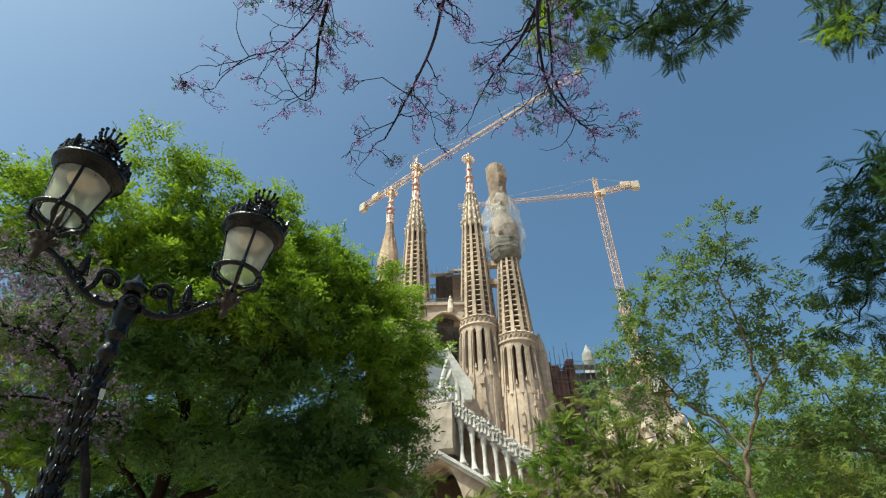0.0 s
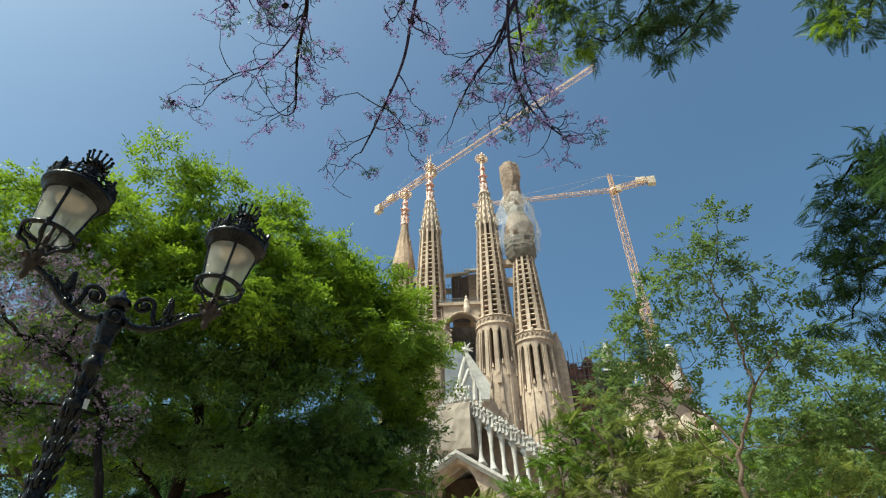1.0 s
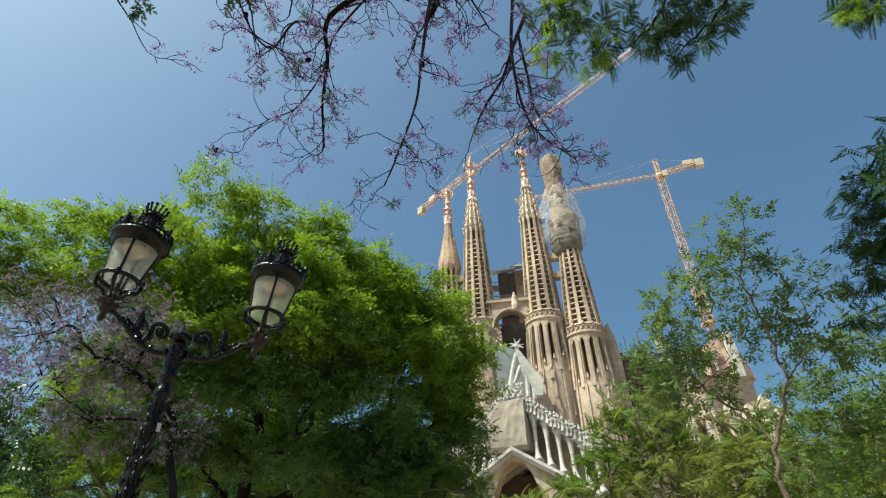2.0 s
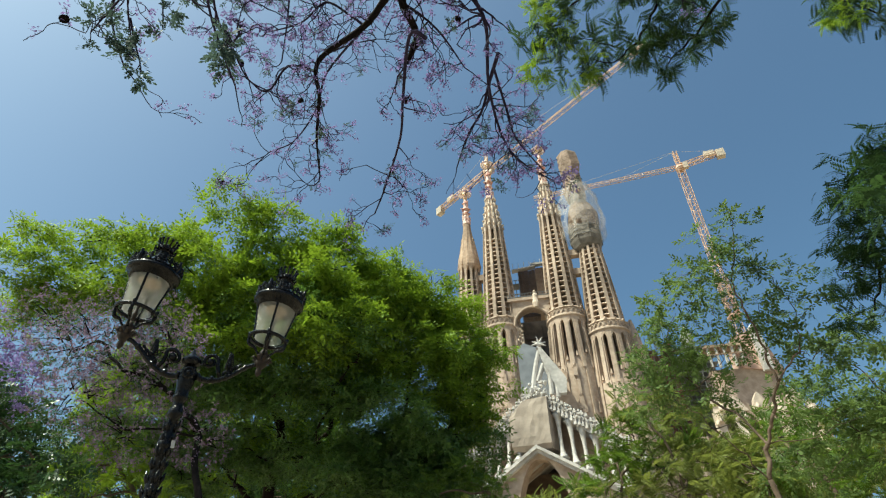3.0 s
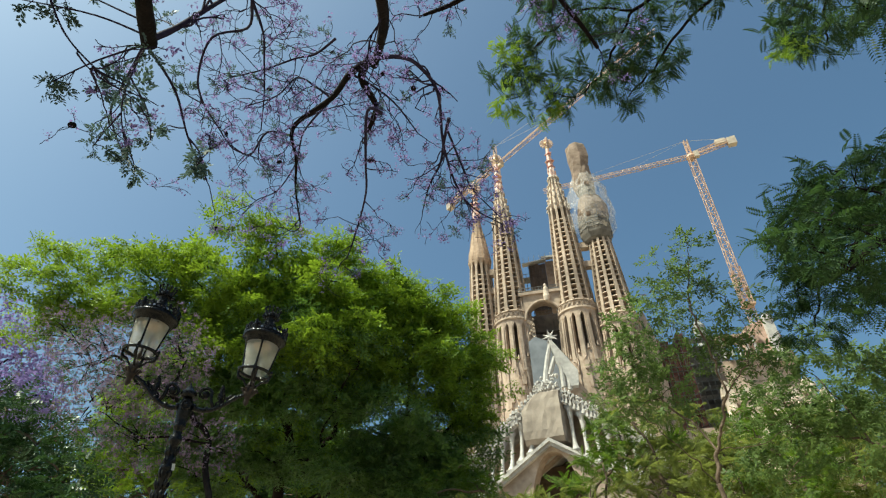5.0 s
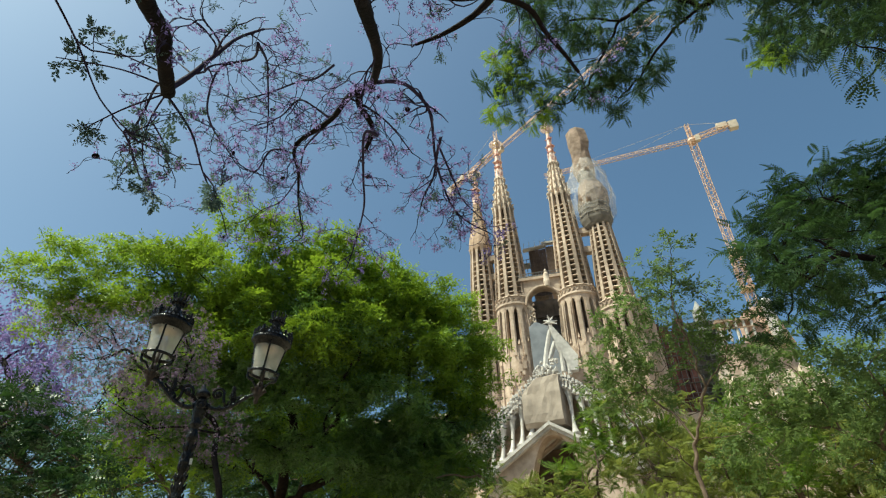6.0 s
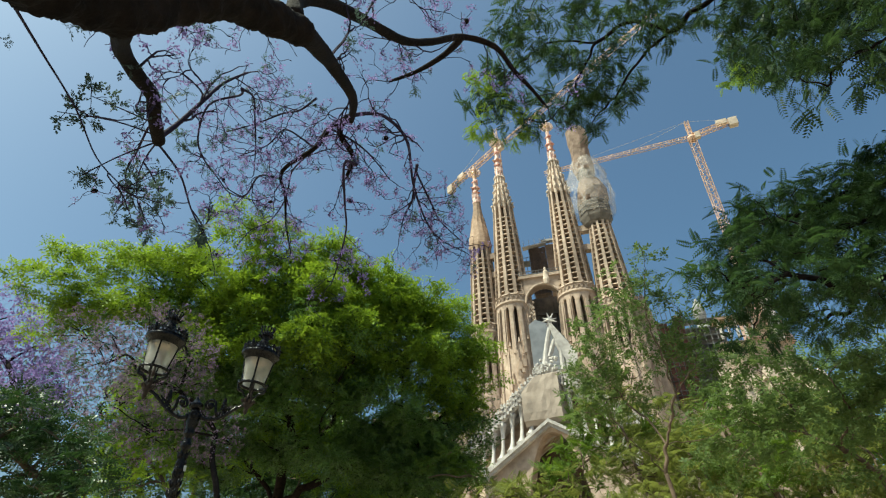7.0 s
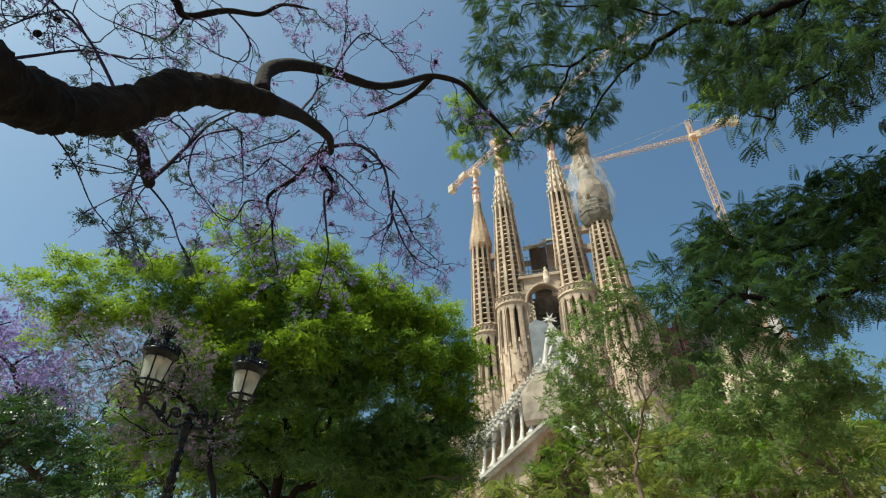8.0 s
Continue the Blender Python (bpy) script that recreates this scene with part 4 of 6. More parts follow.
# ---- tower cranes ----
def lattice(g, a, b, w, bays, r, tri=False):
    """A square truss from a to b."""
    a, b = Vector(a), Vector(b)
    d = (b - a).normalized()
    s = d.cross(Vector((0, 0, 1)) if abs(d.z) < 0.9 else Vector((0, 1, 0))).normalized()
    u = s.cross(d)
    corners = [(-1, -1), (1, -1), (1, 1), (-1, 1)] if not tri else [(-1, -1), (1, -1), (0, 1)]
    off = [(s * i + u * j) * w / 2 for i, j in corners]
    for o in off:
        g.tube([a + o, b + o], r, 4)
    k = len(off)
    for i in range(bays):
        p, q = a.lerp(b, i / bays), a.lerp(b, (i + 1) / bays)
        for j in range(k):
            o1, o2 = off[j], off[(j + 1) % k]
            g.tube([p + o1, q + o2] if (i + j) % 2 else [p + o2, q + o1], r * 0.7, 3)
            g.tube([p + o1, p + o2], r * 0.6, 3)


def crane(base, z_slew, tip, tail, z_apex, label, platform=None):
    top = thing("tower_crane", (*base, 0), label, "crane", "construction cranes")
    x, y = base
    g = Geo()
    lattice(g, (x, y, 0), (x, y, z_slew), 1.9, int(z_slew / 2.4), 0.12)
    part("mast", g, CRANE_YELLOW, top)
    d = (Vector(tip) - Vector((x, y, z_slew)))
    g = Geo()
    lattice(g, (x, y, z_slew + 1), tip, 1.5, int(d.length / 2.0), 0.11, True)
    part("jib", g, CRANE_YELLOW, top, "long lattice jib")
    g = Geo()
    lattice(g, (x, y, z_slew + 1), tail, 1.5, 9, 0.13)
    part("counter_jib", g, CRANE_YELLOW, top)
    g = Geo()
    tl = Vector(tail)
    m = Matrix.Rotation(math.atan2(d.y, d.x), 3, "Z")
    g.box(tl + Vector((0, 0, -0.6)), (2.6, 2.0, 3.0), m)
    part("counterweight", g, CRANE_WHITE, top, "pale concrete counterweight block")
    g = Geo()
    g.box(tl + (Vector((x, y, z_slew)) - tl) * 0.25 + Vector((0, 0, 1.2)), (3.2, 1.6, 1.8), m)
    part("winch_house", g, CRANE_WHITE, top)
    g = Geo()
    lattice(g, (x, y, z_slew + 1), (x, y, z_apex), 1.1, 4, 0.14)
    g.lathe(x, y, [(z_slew - 0.6, 1.3), (z_slew + 0.2, 1.6), (z_slew + 1.0, 1.3)], 12)
    part("slewing_head", g, CRANE_YELLOW, top)
    g = Geo()
    g.box((x + 1.5, y - 1.2, z_slew + 0.1), (1.5, 1.6, 2.2), m)
    part("cab", g, CRANE_WHITE, top, "white operator cab")
    g = Geo()
    apex = Vector((x, y, z_apex))
    for u in (0.35, 0.75):
        g.tube([apex, Vector((x, y, z_slew + 1.7)) + d * u], 0.035, 4)
    g.tube([apex, tl + Vector((0, 0, 0.8))], 0.035, 4)
    part("stay", g, CRANE_WHITE, top, "thin stay cables")
    if platform:
        g = Geo()
        g.box((x, y, platform), (3.3, 3.3, 0.6))
        lattice(g, (x, y, platform), (x, y, platform + 12), 2.5, 7, 0.14)
        part("climbing_frame", g, CRANE_YELLOW, top, "yellow climbing frame round the mast")
    return top


crane((56.3, 150.0), 129.6, (6.8, 157.4, 132.2), (69.4, 148.0, 132.6), 137.6, "ochre tower crane with long lattice jib over the church", 73.5)
crane((-7.9, 140.0), 131.5, (41.2, 99.0, 132.8), (-27.5, 156.4, 132.0), 141.0, "ochre tower crane behind a church spire, jib raised overhead")


# ---- street lamp ----
LAMP = Vector((-1.955, 3.09, 0))
ARM = Vector((0.875, 0.485, 0)).normalized()
lamp = thing("street_lamp", LAMP, "ornate black cast-iron street lamp with two lanterns", "street lamp")
g = Geo()
lx, ly = LAMP.x, LAMP.y
g.lathe(lx, ly, [(0, 0.24), (0.12, 0.24), (0.14, 0.20), (0.5, 0.17), (0.56, 0.20), (0.62, 0.13), (1.0, 0.10), (1.06, 0.125), (1.12, 0.066), (1.9, 0.055), (1.94, 0.072), (1.98, 0.054),
                 (2.62, 0.045), (2.65, 0.062), (2.67, 0.064), (2.69, 0.060), (2.72, 0.042), (2.88, 0.039), (2.90, 0.056), (2.92, 0.060), (2.95, 0.056), (2.98, 0.039), (3.02, 0.042), (3.04, 0.060), (3.06, 0.062), (3.08, 0.052), (3.12, 0.056), (3.17, 0.066), (3.20, 0.070), (3.28, 0.070), (3.31, 0.055), (3.34, 0.040)], 16)
rnd = random.Random(3)
for z in np.arange(1.25, 2.86, 0.098):
    for i in range(4):
        a = i * 1.571 + z * 2.3
        r = 0.060 - 0.0125 * (z - 1.2)
        c = Vector((lx + r * math.cos(a), ly + r * math.sin(a), z))
        g.tube([c + Vector((0, 0, -0.05)), c + Vector((math.cos(a), math.sin(a), 0)) * 0.014, c + Vector((math.cos(a), math.sin(a), 0)) * 0.024 + Vector((0, 0, 0.045))], [0.008, 0.017, 0.004], 5)
        for q in (-0.42, 0.42):
            e = Vector((math.cos(a + q), math.sin(a + q), 0))
            o = Vector((lx, ly, z)) + e * r
            g.tube([o + Vector((0, 0, -0.045)), o + e * 0.010 + Vector((0, 0, -0.012)), o + e * 0.016 + Vector((0, 0, 0.012))], [0.005, 0.010, 0.003], 4)
g.v = [(x + ARM.x * 0.062 * (z - 3.29), y + ARM.y * 0.062 * (z - 3.29), z) for x, y, z in g.v]   # the post leans
post = part("post", g, IRON, lamp, shade=True)
g = Geo()
g.lathe(lx, ly, [(3.33, 0.040), (3.345, 0.072), (3.375, 0.080), (3.40, 0.070), (3.415, 0.045), (3.43, 0.036), (3.45, 0.022), (3.475, 0.010), (3.49, 0.003)], 14)
part("finial", g, IRON, lamp, "pointed onion finial", shade=True)
for turn in (-0.95, 2.19):
    d = Vector((math.cos(turn), math.sin(turn), 0))
    sd = Vector((-d.y, d.x, 0))
    o = Vector((lx, ly, 3.245))
    g = Geo()
    g.tube([o + d * 0.05, o + d * 0.078, o + d * 0.085], [0.050, 0.050, 0.040], 16)
    g.tube([o + d * 0.084 + sd * 0.040 * math.cos(b) + Vector((0, 0, 0.040 * math.sin(b))) for b in np.linspace(0, 2 * math.pi, 17)], 0.010, 6)
    g.tube([o + d * 0.08, o + d * 0.104, o + d * 0.108], [0.020, 0.018, 0.006], 10)
    part("rosette", g, IRON, lamp, "round cast rosette", True)
sticker = Geo()
sticker.add([(lx + 0.0500 * math.cos(a), ly + 0.0500 * math.sin(a), z) for z in (2.64, 2.70) for a in (-0.9, -0.6, -0.3)], [(0, 1, 4, 3), (1, 2, 5, 4)])
for s in (-1, 1):
    lift = -0.003 - 0.063 * s          # the lamp's arms have sagged to one side

    def P(u, z):
        return LAMP + ARM * (s * u) + Vector((0, 0, z - 0.10 + (lift + 0.10) * min(1, max(0, (u - 0.1) / 0.45))))
    g = Geo()
    g.tube(smooth([P(0.03, 3.36), P(0.13, 3.32), P(0.23, 3.32), P(0.33, 3.36), P(0.42, 3.425), P(0.50, 3.465), P(0.565, 3.47)], 4), [0.024] * 8 + [0.021] * 10 + [0.018] * 7, 8)
    for u, z, r in ((0.08, 3.345, 0.034), (0.19, 3.325, 0.030), (0.30, 3.35, 0.030), (0.44, 3.44, 0.028)):
        g.tube([P(u - 0.012, z), P(u + 0.012, z)], r, 8)
    arm = part("arm", g, IRON, lamp, shade=True)
    g = Geo()
    across = Vector((-ARM.y, ARM.x, 0))
    # C-scroll that rises from the arm and rolls back over it
    curve = [P(0.25, 3.345), P(0.225, 3.40), P(0.215, 3.45)]
    for i in range(26):
        a = -0.35 + i * 0.34
        r = 0.066 - 0.0017 * i
        curve.append(P(0.150 + r * math.cos(a), 3.49 + r * math.sin(a)) + across * 0.0010 * i)
    g.tube(curve, [0.017] * 12 + [0.015 - 0.0003 * i for i in range(17)], 7)
    g.tube([P(0.150, 3.485) - across * 0.018, P(0.150, 3.485) + across * 0.034], [0.026, 0.024], 10)
    part("scroll", g, IRON, arm, "rolled iron scroll", True)
    g = Geo()
    for k in range(4):
        g.tube(smooth([P(0.27 + 0.03 * k, 3.35 + 0.015 * k), P(0.275 + 0.035 * k, 3.39 + 0.02 * k), P(0.30 + 0.035 * k, 3.41 + 0.02 * k), P(0.31 + 0.03 * k, 3.385 + 0.02 * k)], 3), [0.007, 0.010, 0.011, 0.011, 0.010, 0.009, 0.008, 0.007, 0.005, 0.003], 5)
    stem = smooth([P(0.32, 3.36), P(0.31, 3.43), P(0.305, 3.50), P(0.305, 3.585)], 3)
    g.tube(stem, [0.012, 0.012, 0.013, 0.015, 0.018, 0.019, 0.017, 0.013, 0.007, 0.003], 6)
    for k in range(7):
        c = P(0.31, 3.42 + 0.02 * k)
        w = 0.034 - 0.0035 * k
        for q in (-1, 1):
            g.tube([c, c + ARM * q * w + Vector((0, 0, 0.012)), c + ARM * q * w * 0.9 + Vector((0, 0, 0.030))], [0.010, 0.010, 0.003], 4)
            g.tube([c, c + across * q * w + Vector((0, 0, 0.012)), c + across * q * w * 0.9 + Vector((0, 0, 0.030))], [0.010, 0.010, 0.003], 4)
    part("leaf_spike", g, IRON, arm, "scaly iron leaf bud on the arm")
    # lantern
    c = P(0.567, 0)
    cx, cy = c.x, c.y
    g = Geo()
    g.lathe(cx, cy, [(3.36, 0.005), (3.375, 0.018), (3.40, 0.028), (3.43, 0.022), (3.455, 0.04), (3.48, 0.058), (3.505, 0.05), (3.53, 0.032), (3.55, 0.045), (3.57, 0.045), (3.60, 0.03), (3.62, 0.02)], 14)
    lantern = part("lantern", g, IRON_RUSTY, lamp, "round glass lantern with crown top", True)
    for i in range(8):
        a = i * math.pi / 4
        d = Vector((math.cos(a), math.sin(a), 0))
        g = Geo()
        g.tube([Vector((cx, cy, 3.50)) + d * 0.045, Vector((cx, cy, 3.53)) + d * 0.075, Vector((cx, cy, 3.52)) + d * 0.095], [0.018, 0.014, 0.005], 5)
        part("leaf", g, IRON_RUSTY, lantern)
    g = Geo()
    g.tube([(cx + 0.162 * math.cos(a), cy + 0.162 * math.sin(a), 3.72) for a in np.linspace(0, 2 * math.pi, 29)], 0.017, 8)
    g.tube([(cx + 0.130 * math.cos(a), cy + 0.130 * math.sin(a), 3.725) for a in np.linspace(0, 2 * math.pi, 25)], 0.005, 5)
    part("ring", g, IRON, lantern, "black iron ring", True)
    for i in range(4):
        a = i * math.pi / 2 + 0.5
        d = Vector((math.cos(a), math.sin(a), 0))
        o = Vector((cx, cy, 0))
        g = Geo()
        g.tube(smooth([o + d * 0.04 + Vector((0, 0, 3.56)), o + d * 0.075 + Vector((0, 0, 3.60)), o + d * 0.10 + Vector((0, 0, 3.63)), o + d * 0.15 + Vector((0, 0, 3.65)), o + d * 0.165 + Vector((0, 0, 3.72))], 3),
               [0.012, 0.012, 0.011, 0.010, 0.010, 0.011, 0.013, 0.015, 0.017, 0.018, 0.016, 0.014, 0.016], 6)
        g.blob(o + d * 0.168 + Vector((0, 0, 3.745)), 0.017, rnd, (1, 1, 1.6), jag=0.05)
        part("bracket", g, IRON, lantern, shade=True)
        g = Geo()
        g.tube([o + d * 0.128 + Vector((0, 0, 3.72)), o + d * 0.182 + Vector((0, 0, 4.085))], 0.0105, 6)
        part("glazing_bar", g, IRON, lantern)
        g = Geo()
        q = []
        for z, r in ((3.725, 0.126), (4.08, 0.180)):
            for k in range(6):
                b = a + math.pi / 2 * k / 5
                q.append((cx + r * math.cos(b), cy + r * math.sin(b), z))
        g.add(q, [(k, k + 1, k + 7, k + 6) for k in range(5)])
        pane = part("pane", g, GLASS, lantern, "clear dusty glass pane", True)
        pane.visible_shadow = False
    g = Geo()
    g.lathe(cx, cy, [(3.64, 0.02), (3.70, 0.022), (3.74, 0.014), (3.86, 0.012)], 10)
    part("socket", g, IRON_RUSTY, lantern)
    g = Geo()
    g.lathe(cx, cy, [(3.975, 0.025), (3.985, 0.065), (4.01, 0.095), (4.04, 0.112), (4.07, 0.115), (4.078, 0.09)], 14)
    part("bulb", g, BULB, lantern, "frosted cream bulb globe", True)
    g = Geo()
    g.lathe(cx, cy, [(4.03, 0.180), (4.035, 0.192), (4.075, 0.198), (4.085, 0.222), (4.10, 0.234), (4.12, 0.235), (4.14, 0.225), (4.145, 0.20), (4.18, 0.17), (4.24, 0.11), (4.27, 0.07), (4.30, 0.062)], 28)
    part("hood", g, IRON, lantern, "black iron hood", True)
    for i in range(16):
        g = Geo()
        a = i * math.pi / 8
        d, sd = Vector((math.cos(a), math.sin(a), 0)), Vector((-math.sin(a), math.cos(a), 0))
        o = Vector((cx, cy, 4.12)) + d * 0.222
        for q in (-1, 1):
            g.tube([o + sd * (q * 0.023 + 0.021 * math.cos(b)) + Vector((0, 0, 0.044 + 0.021 * math.sin(b))) for b in np.linspace(0, 6.3, 9)], 0.0072, 5)
            g.tube([o + sd * (q * 0.020 + 0.012 * math.cos(b)) + Vector((0, 0, 0.080 + 0.012 * math.sin(b))) for b in np.linspace(0, 6.3, 8)], 0.0058, 5)
        g.tube([o + Vector((0, 0, 0.02)), o + Vector((0, 0, 0.090)) + d * 0.004], [0.007, 0.011], 5)
        g.blob(o + Vector((0, 0, 0.098)), 0.013, rnd, jag=0.05)
        if i % 4 == 0:
            g.tube([o + Vector((0, 0, 0.01)), o + Vector((0, 0, 0.06)) + d * 0.012, o + Vector((0, 0, 0.120)) + d * 0.016], [0.015, 0.018, 0.012], 6)
            for q in (-1, 1):
                g.tube([o + sd * 0.02 * q + Vector((0, 0, 0.03)), o + sd * 0.045 * q + Vector((0, 0, 0.075)), o + sd * 0.03 * q + Vector((0, 0, 0.10))], [0.010, 0.009, 0.005], 5)
        part("crest_scroll", g, IRON, lantern)
    g = Geo()
    g.lathe(cx, cy, [(4.24, 0.075), (4.28, 0.055), (4.32, 0.048), (4.36, 0.052), (4.385, 0.070), (4.41, 0.070), (4.425, 0.045)], 14)
    for i in range(12):
        a = i * math.pi / 6
        d = Vector((math.cos(a), math.sin(a), 0))
        o = Vector((cx, cy, 4.375))
        g.tube([o + d * 0.050 + Vector((0, 0, 0.02)), o + d * 0.072 + Vector((0, 0, 0.055)), o + d * 0.086 + Vector((0, 0, 0.100))], [0.012, 0.009, 0.007], 6)
        g.blob(o + d * 0.087 + Vector((0, 0, 0.107)), 0.0150, rnd, jag=0.05)
        g.tube([o + d * 0.06, o + d * 0.088, o + d * 0.098 + Vector((0, 0, 0.025))], [0.012, 0.010, 0.008], 5)
    g.blob((cx, cy, 4.425), 0.04, rnd, jag=0.05)
    part("crown", g, IRON, lantern, "spiked iron crown")
    foot = Vector((cx, cy, 3.52))
    lantern.matrix_basis = Matrix.Translation((0, 0, lift)) @ Matrix.Translation(foot) @ Matrix.Rotation(radians(6.5), 4, Vector((0, 0, 1)).cross(ARM)) @ Matrix.Translation(-foot)
part("sticker", sticker, PAPER, post, "small torn white sticker")


# ---- trees ----
crown = [
    (-12.66, 10.50, 11.60, 1.30, 0.70), (-10.95, 10.50, 11.41, 1.20, 0.75), (-12.97, 9.50, 10.20, 1.20, 0.60), (-7.16, 10.80, 11.90, 1.00, 0.70),
    (-6.24, 11.00, 11.43, 1.10, 0.80), (-5.36, 12.00, 11.30, 1.40, 0.80), (-9.18, 11.00, 10.89, 1.40, 0.80), (-7.31, 11.00, 10.18, 1.50, 0.90),
]
crown += [
    (-4.17, 13.00, 10.65, 1.50, 0.90), (-3.33, 14.00, 10.55, 1.40, 0.90), (-2.42, 15.00, 10.09, 1.50, 1.00), (-1.58, 16.00, 9.38, 1.50, 1.00),
    (-1.51, 16.50, 8.75, 1.35, 1.00), (-4.92, 11.50, 9.24, 1.70, 1.00), (-5.98, 11.00, 8.68, 1.60, 1.00), (-3.88, 13.00, 8.82, 1.80, 1.10),
]
crown += [
    (-3.01, 15.00, 8.43, 1.80, 1.10), (-2.04, 16.50, 7.91, 1.60, 1.10), (-1.87, 17.00, 7.38, 1.35, 1.00), (-3.42, 13.60, 11.10, 1.00, 0.80),
    (-2.76, 14.40, 10.91, 1.00, 0.80), (-2.06, 15.60, 10.45, 1.00, 0.80), (-4.65, 12.60, 11.35, 1.00, 0.75), (-1.60, 16.20, 9.80, 0.90, 0.80),
]
crown += [
    (-2.74, 16.00, 4.85, 1.20, 0.90), (-3.84, 15.50, 5.39, 1.20, 0.90), (-1.09, 17.00, 9.43, 0.90, 0.80), (-1.02, 17.40, 8.52, 0.90, 0.80),
    (-1.26, 17.50, 7.57, 0.90, 0.80), (-1.52, 17.50, 6.64, 0.90, 0.70), (-8.37, 12.00, 8.95, 1.50, 1.00), (-9.96, 11.50, 9.69, 1.50, 0.90),
]
crown += [
    (-11.47, 11.00, 10.04, 1.50, 0.80), (-13.13, 11.00, 9.69, 1.40, 0.80), (-5.41, 13.00, 7.92, 1.70, 1.10), (-4.52, 14.50, 7.66, 1.80, 1.20),
    (-3.47, 16.00, 6.95, 1.80, 1.20), (-7.38, 14.00, 7.98, 1.60, 1.10), (-9.63, 15.00, 8.39, 1.50, 1.00), (-4.58, 16.00, 6.16, 1.60, 1.00),
]
# some boughs from here on are hidden, added to block sun from lower leaves
crown += [
    (-2.78, 17.00, 6.07, 1.70, 1.10), (-3.80, 16.00, 5.09, 1.70, 1.00), (-11.35, 14.00, 9.22, 1.40, 1.00), (-13.50, 15.00, 8.81, 1.30, 0.90),
    (-1.94, 17.00, 5.83, 1.30, 0.90), (-8.50, 15.50, 8.50, 1.60, 0.90), (-6.80, 15.20, 8.60, 1.60, 0.90), (-10.20, 15.00, 8.30, 1.60, 0.90),
]
crown += [
    (-5.40, 16.50, 8.30, 1.50, 0.90), (-8.00, 17.50, 6.60, 1.60, 1.10), (-5.80, 18.20, 5.60, 1.60, 1.10), (-7.20, 18.60, 4.60, 1.60, 1.10),
    (-4.20, 18.20, 4.60, 1.50, 1.00), (-7.00, 12.90, 7.60, 1.30, 0.70), (-8.60, 12.60, 7.60, 1.30, 0.70), (-5.50, 13.50, 7.70, 1.30, 0.70),
]
crown += [
    (-4.00, 14.20, 7.60, 1.30, 0.70), (-9.80, 13.60, 7.60, 1.40, 0.70),
]
crown += [
    (-8.55, 12.10, 10.00, 1.20, 0.80), (-8.00, 12.50, 9.10, 1.20, 0.80), (-5.76, 12.60, 9.70, 1.30, 0.80), (-4.16, 14.00, 9.85, 1.30, 0.80),
    (-6.60, 12.20, 10.60, 1.20, 0.70), (-10.40, 11.60, 10.60, 1.20, 0.70), (-2.90, 15.20, 9.30, 1.30, 0.80), (-5.00, 13.60, 9.00, 1.30, 0.80),
]
crown += [
    (-7.40, 11.60, 8.30, 1.20, 0.70), (-6.20, 11.40, 8.10, 1.20, 0.70), (-5.00, 11.80, 8.10, 1.20, 0.70), (-3.90, 12.70, 8.00, 1.15, 0.70),
    (-6.80, 11.20, 9.30, 1.20, 0.70), (-5.20, 11.60, 9.50, 1.20, 0.70), (-7.90, 11.50, 9.40, 1.20, 0.70), (-4.20, 12.60, 9.20, 1.15, 0.70),
]
crown += [
    (-3.20, 13.90, 9.40, 1.10, 0.70), (-7.20, 12.20, 7.00, 1.10, 0.60), (-5.80, 12.20, 6.90, 1.10, 0.60), (-4.60, 12.80, 6.90, 1.10, 0.60),
    (-3.50, 13.80, 6.80, 1.10, 0.60), (-7.00, 14.20, 5.70, 1.20, 0.70), (-5.70, 14.00, 5.60, 1.20, 0.70), (-4.50, 14.50, 5.60, 1.20, 0.70),
]
crown += [
    (-8.30, 14.00, 6.20, 1.20, 0.70), (-9.50, 13.60, 6.80, 1.20, 0.70), (-3.30, 15.20, 5.40, 1.10, 0.70), (-9.40, 14.20, 5.30, 1.20, 0.70),
    (-10.80, 13.60, 6.10, 1.20, 0.70), (-11.80, 17.60, 8.50, 1.40, 0.90), (-13.70, 17.80, 10.60, 1.40, 0.90), (-15.40, 17.80, 10.20, 1.40, 0.90),
]
crown += [
    (-13.30, 17.60, 7.40, 1.40, 0.90), (-10.50, 17.80, 6.60, 1.40, 0.90), (-12.50, 17.60, 9.60, 1.40, 0.90), (-15.00, 17.60, 8.60, 1.40, 0.90),
]
crown += [
    (-3.90, 17.00, 6.20, 1.10, 0.80), (-2.80, 17.00, 6.30, 1.10, 0.80), (-1.95, 17.30, 5.80, 1.00, 0.80), (-3.90, 17.00, 5.20, 1.10, 0.80),
    (-2.70, 17.00, 5.15, 1.10, 0.80), (-1.80, 17.30, 4.95, 0.95, 0.75), (-6.70, 17.00, 7.10, 1.30, 0.90), (-8.40, 17.00, 7.50, 1.30, 0.90),
]
limb_forks = [(-8.6, 15.9, 5.4), (-9.6, 15.2, 6.4), (-7.6, 15.8, 5.6), (-7.2, 15.3, 6.8), (-6.9, 15.9, 5.6), (-6.0, 15.6, 6.6), (-6.4, 16.2, 5.0), (-5.2, 16.2, 5.6), (-4.2, 16.2, 6.3), (-8.3, 14.6, 7.0)]
tree("shade_tree", (-7.9, 16.4, 0), (-7.8, 16.2, 4.2), crown, "broad spreading tree with feathery bright green leaves", 11, LEAF_LIME, SPRAY, BARK_SHADE, 0.27, limbs=0.9, sprays=40, per_spray=6, size=(0.27, 0.47), flat=0.45, clump=0.11, heart=12, lumps=8, forks=limb_forks, shaded_leaf=LEAF_SHADED)
# unseen tree, added out of view to shade the low foliage
shade_rnd = random.Random(5)
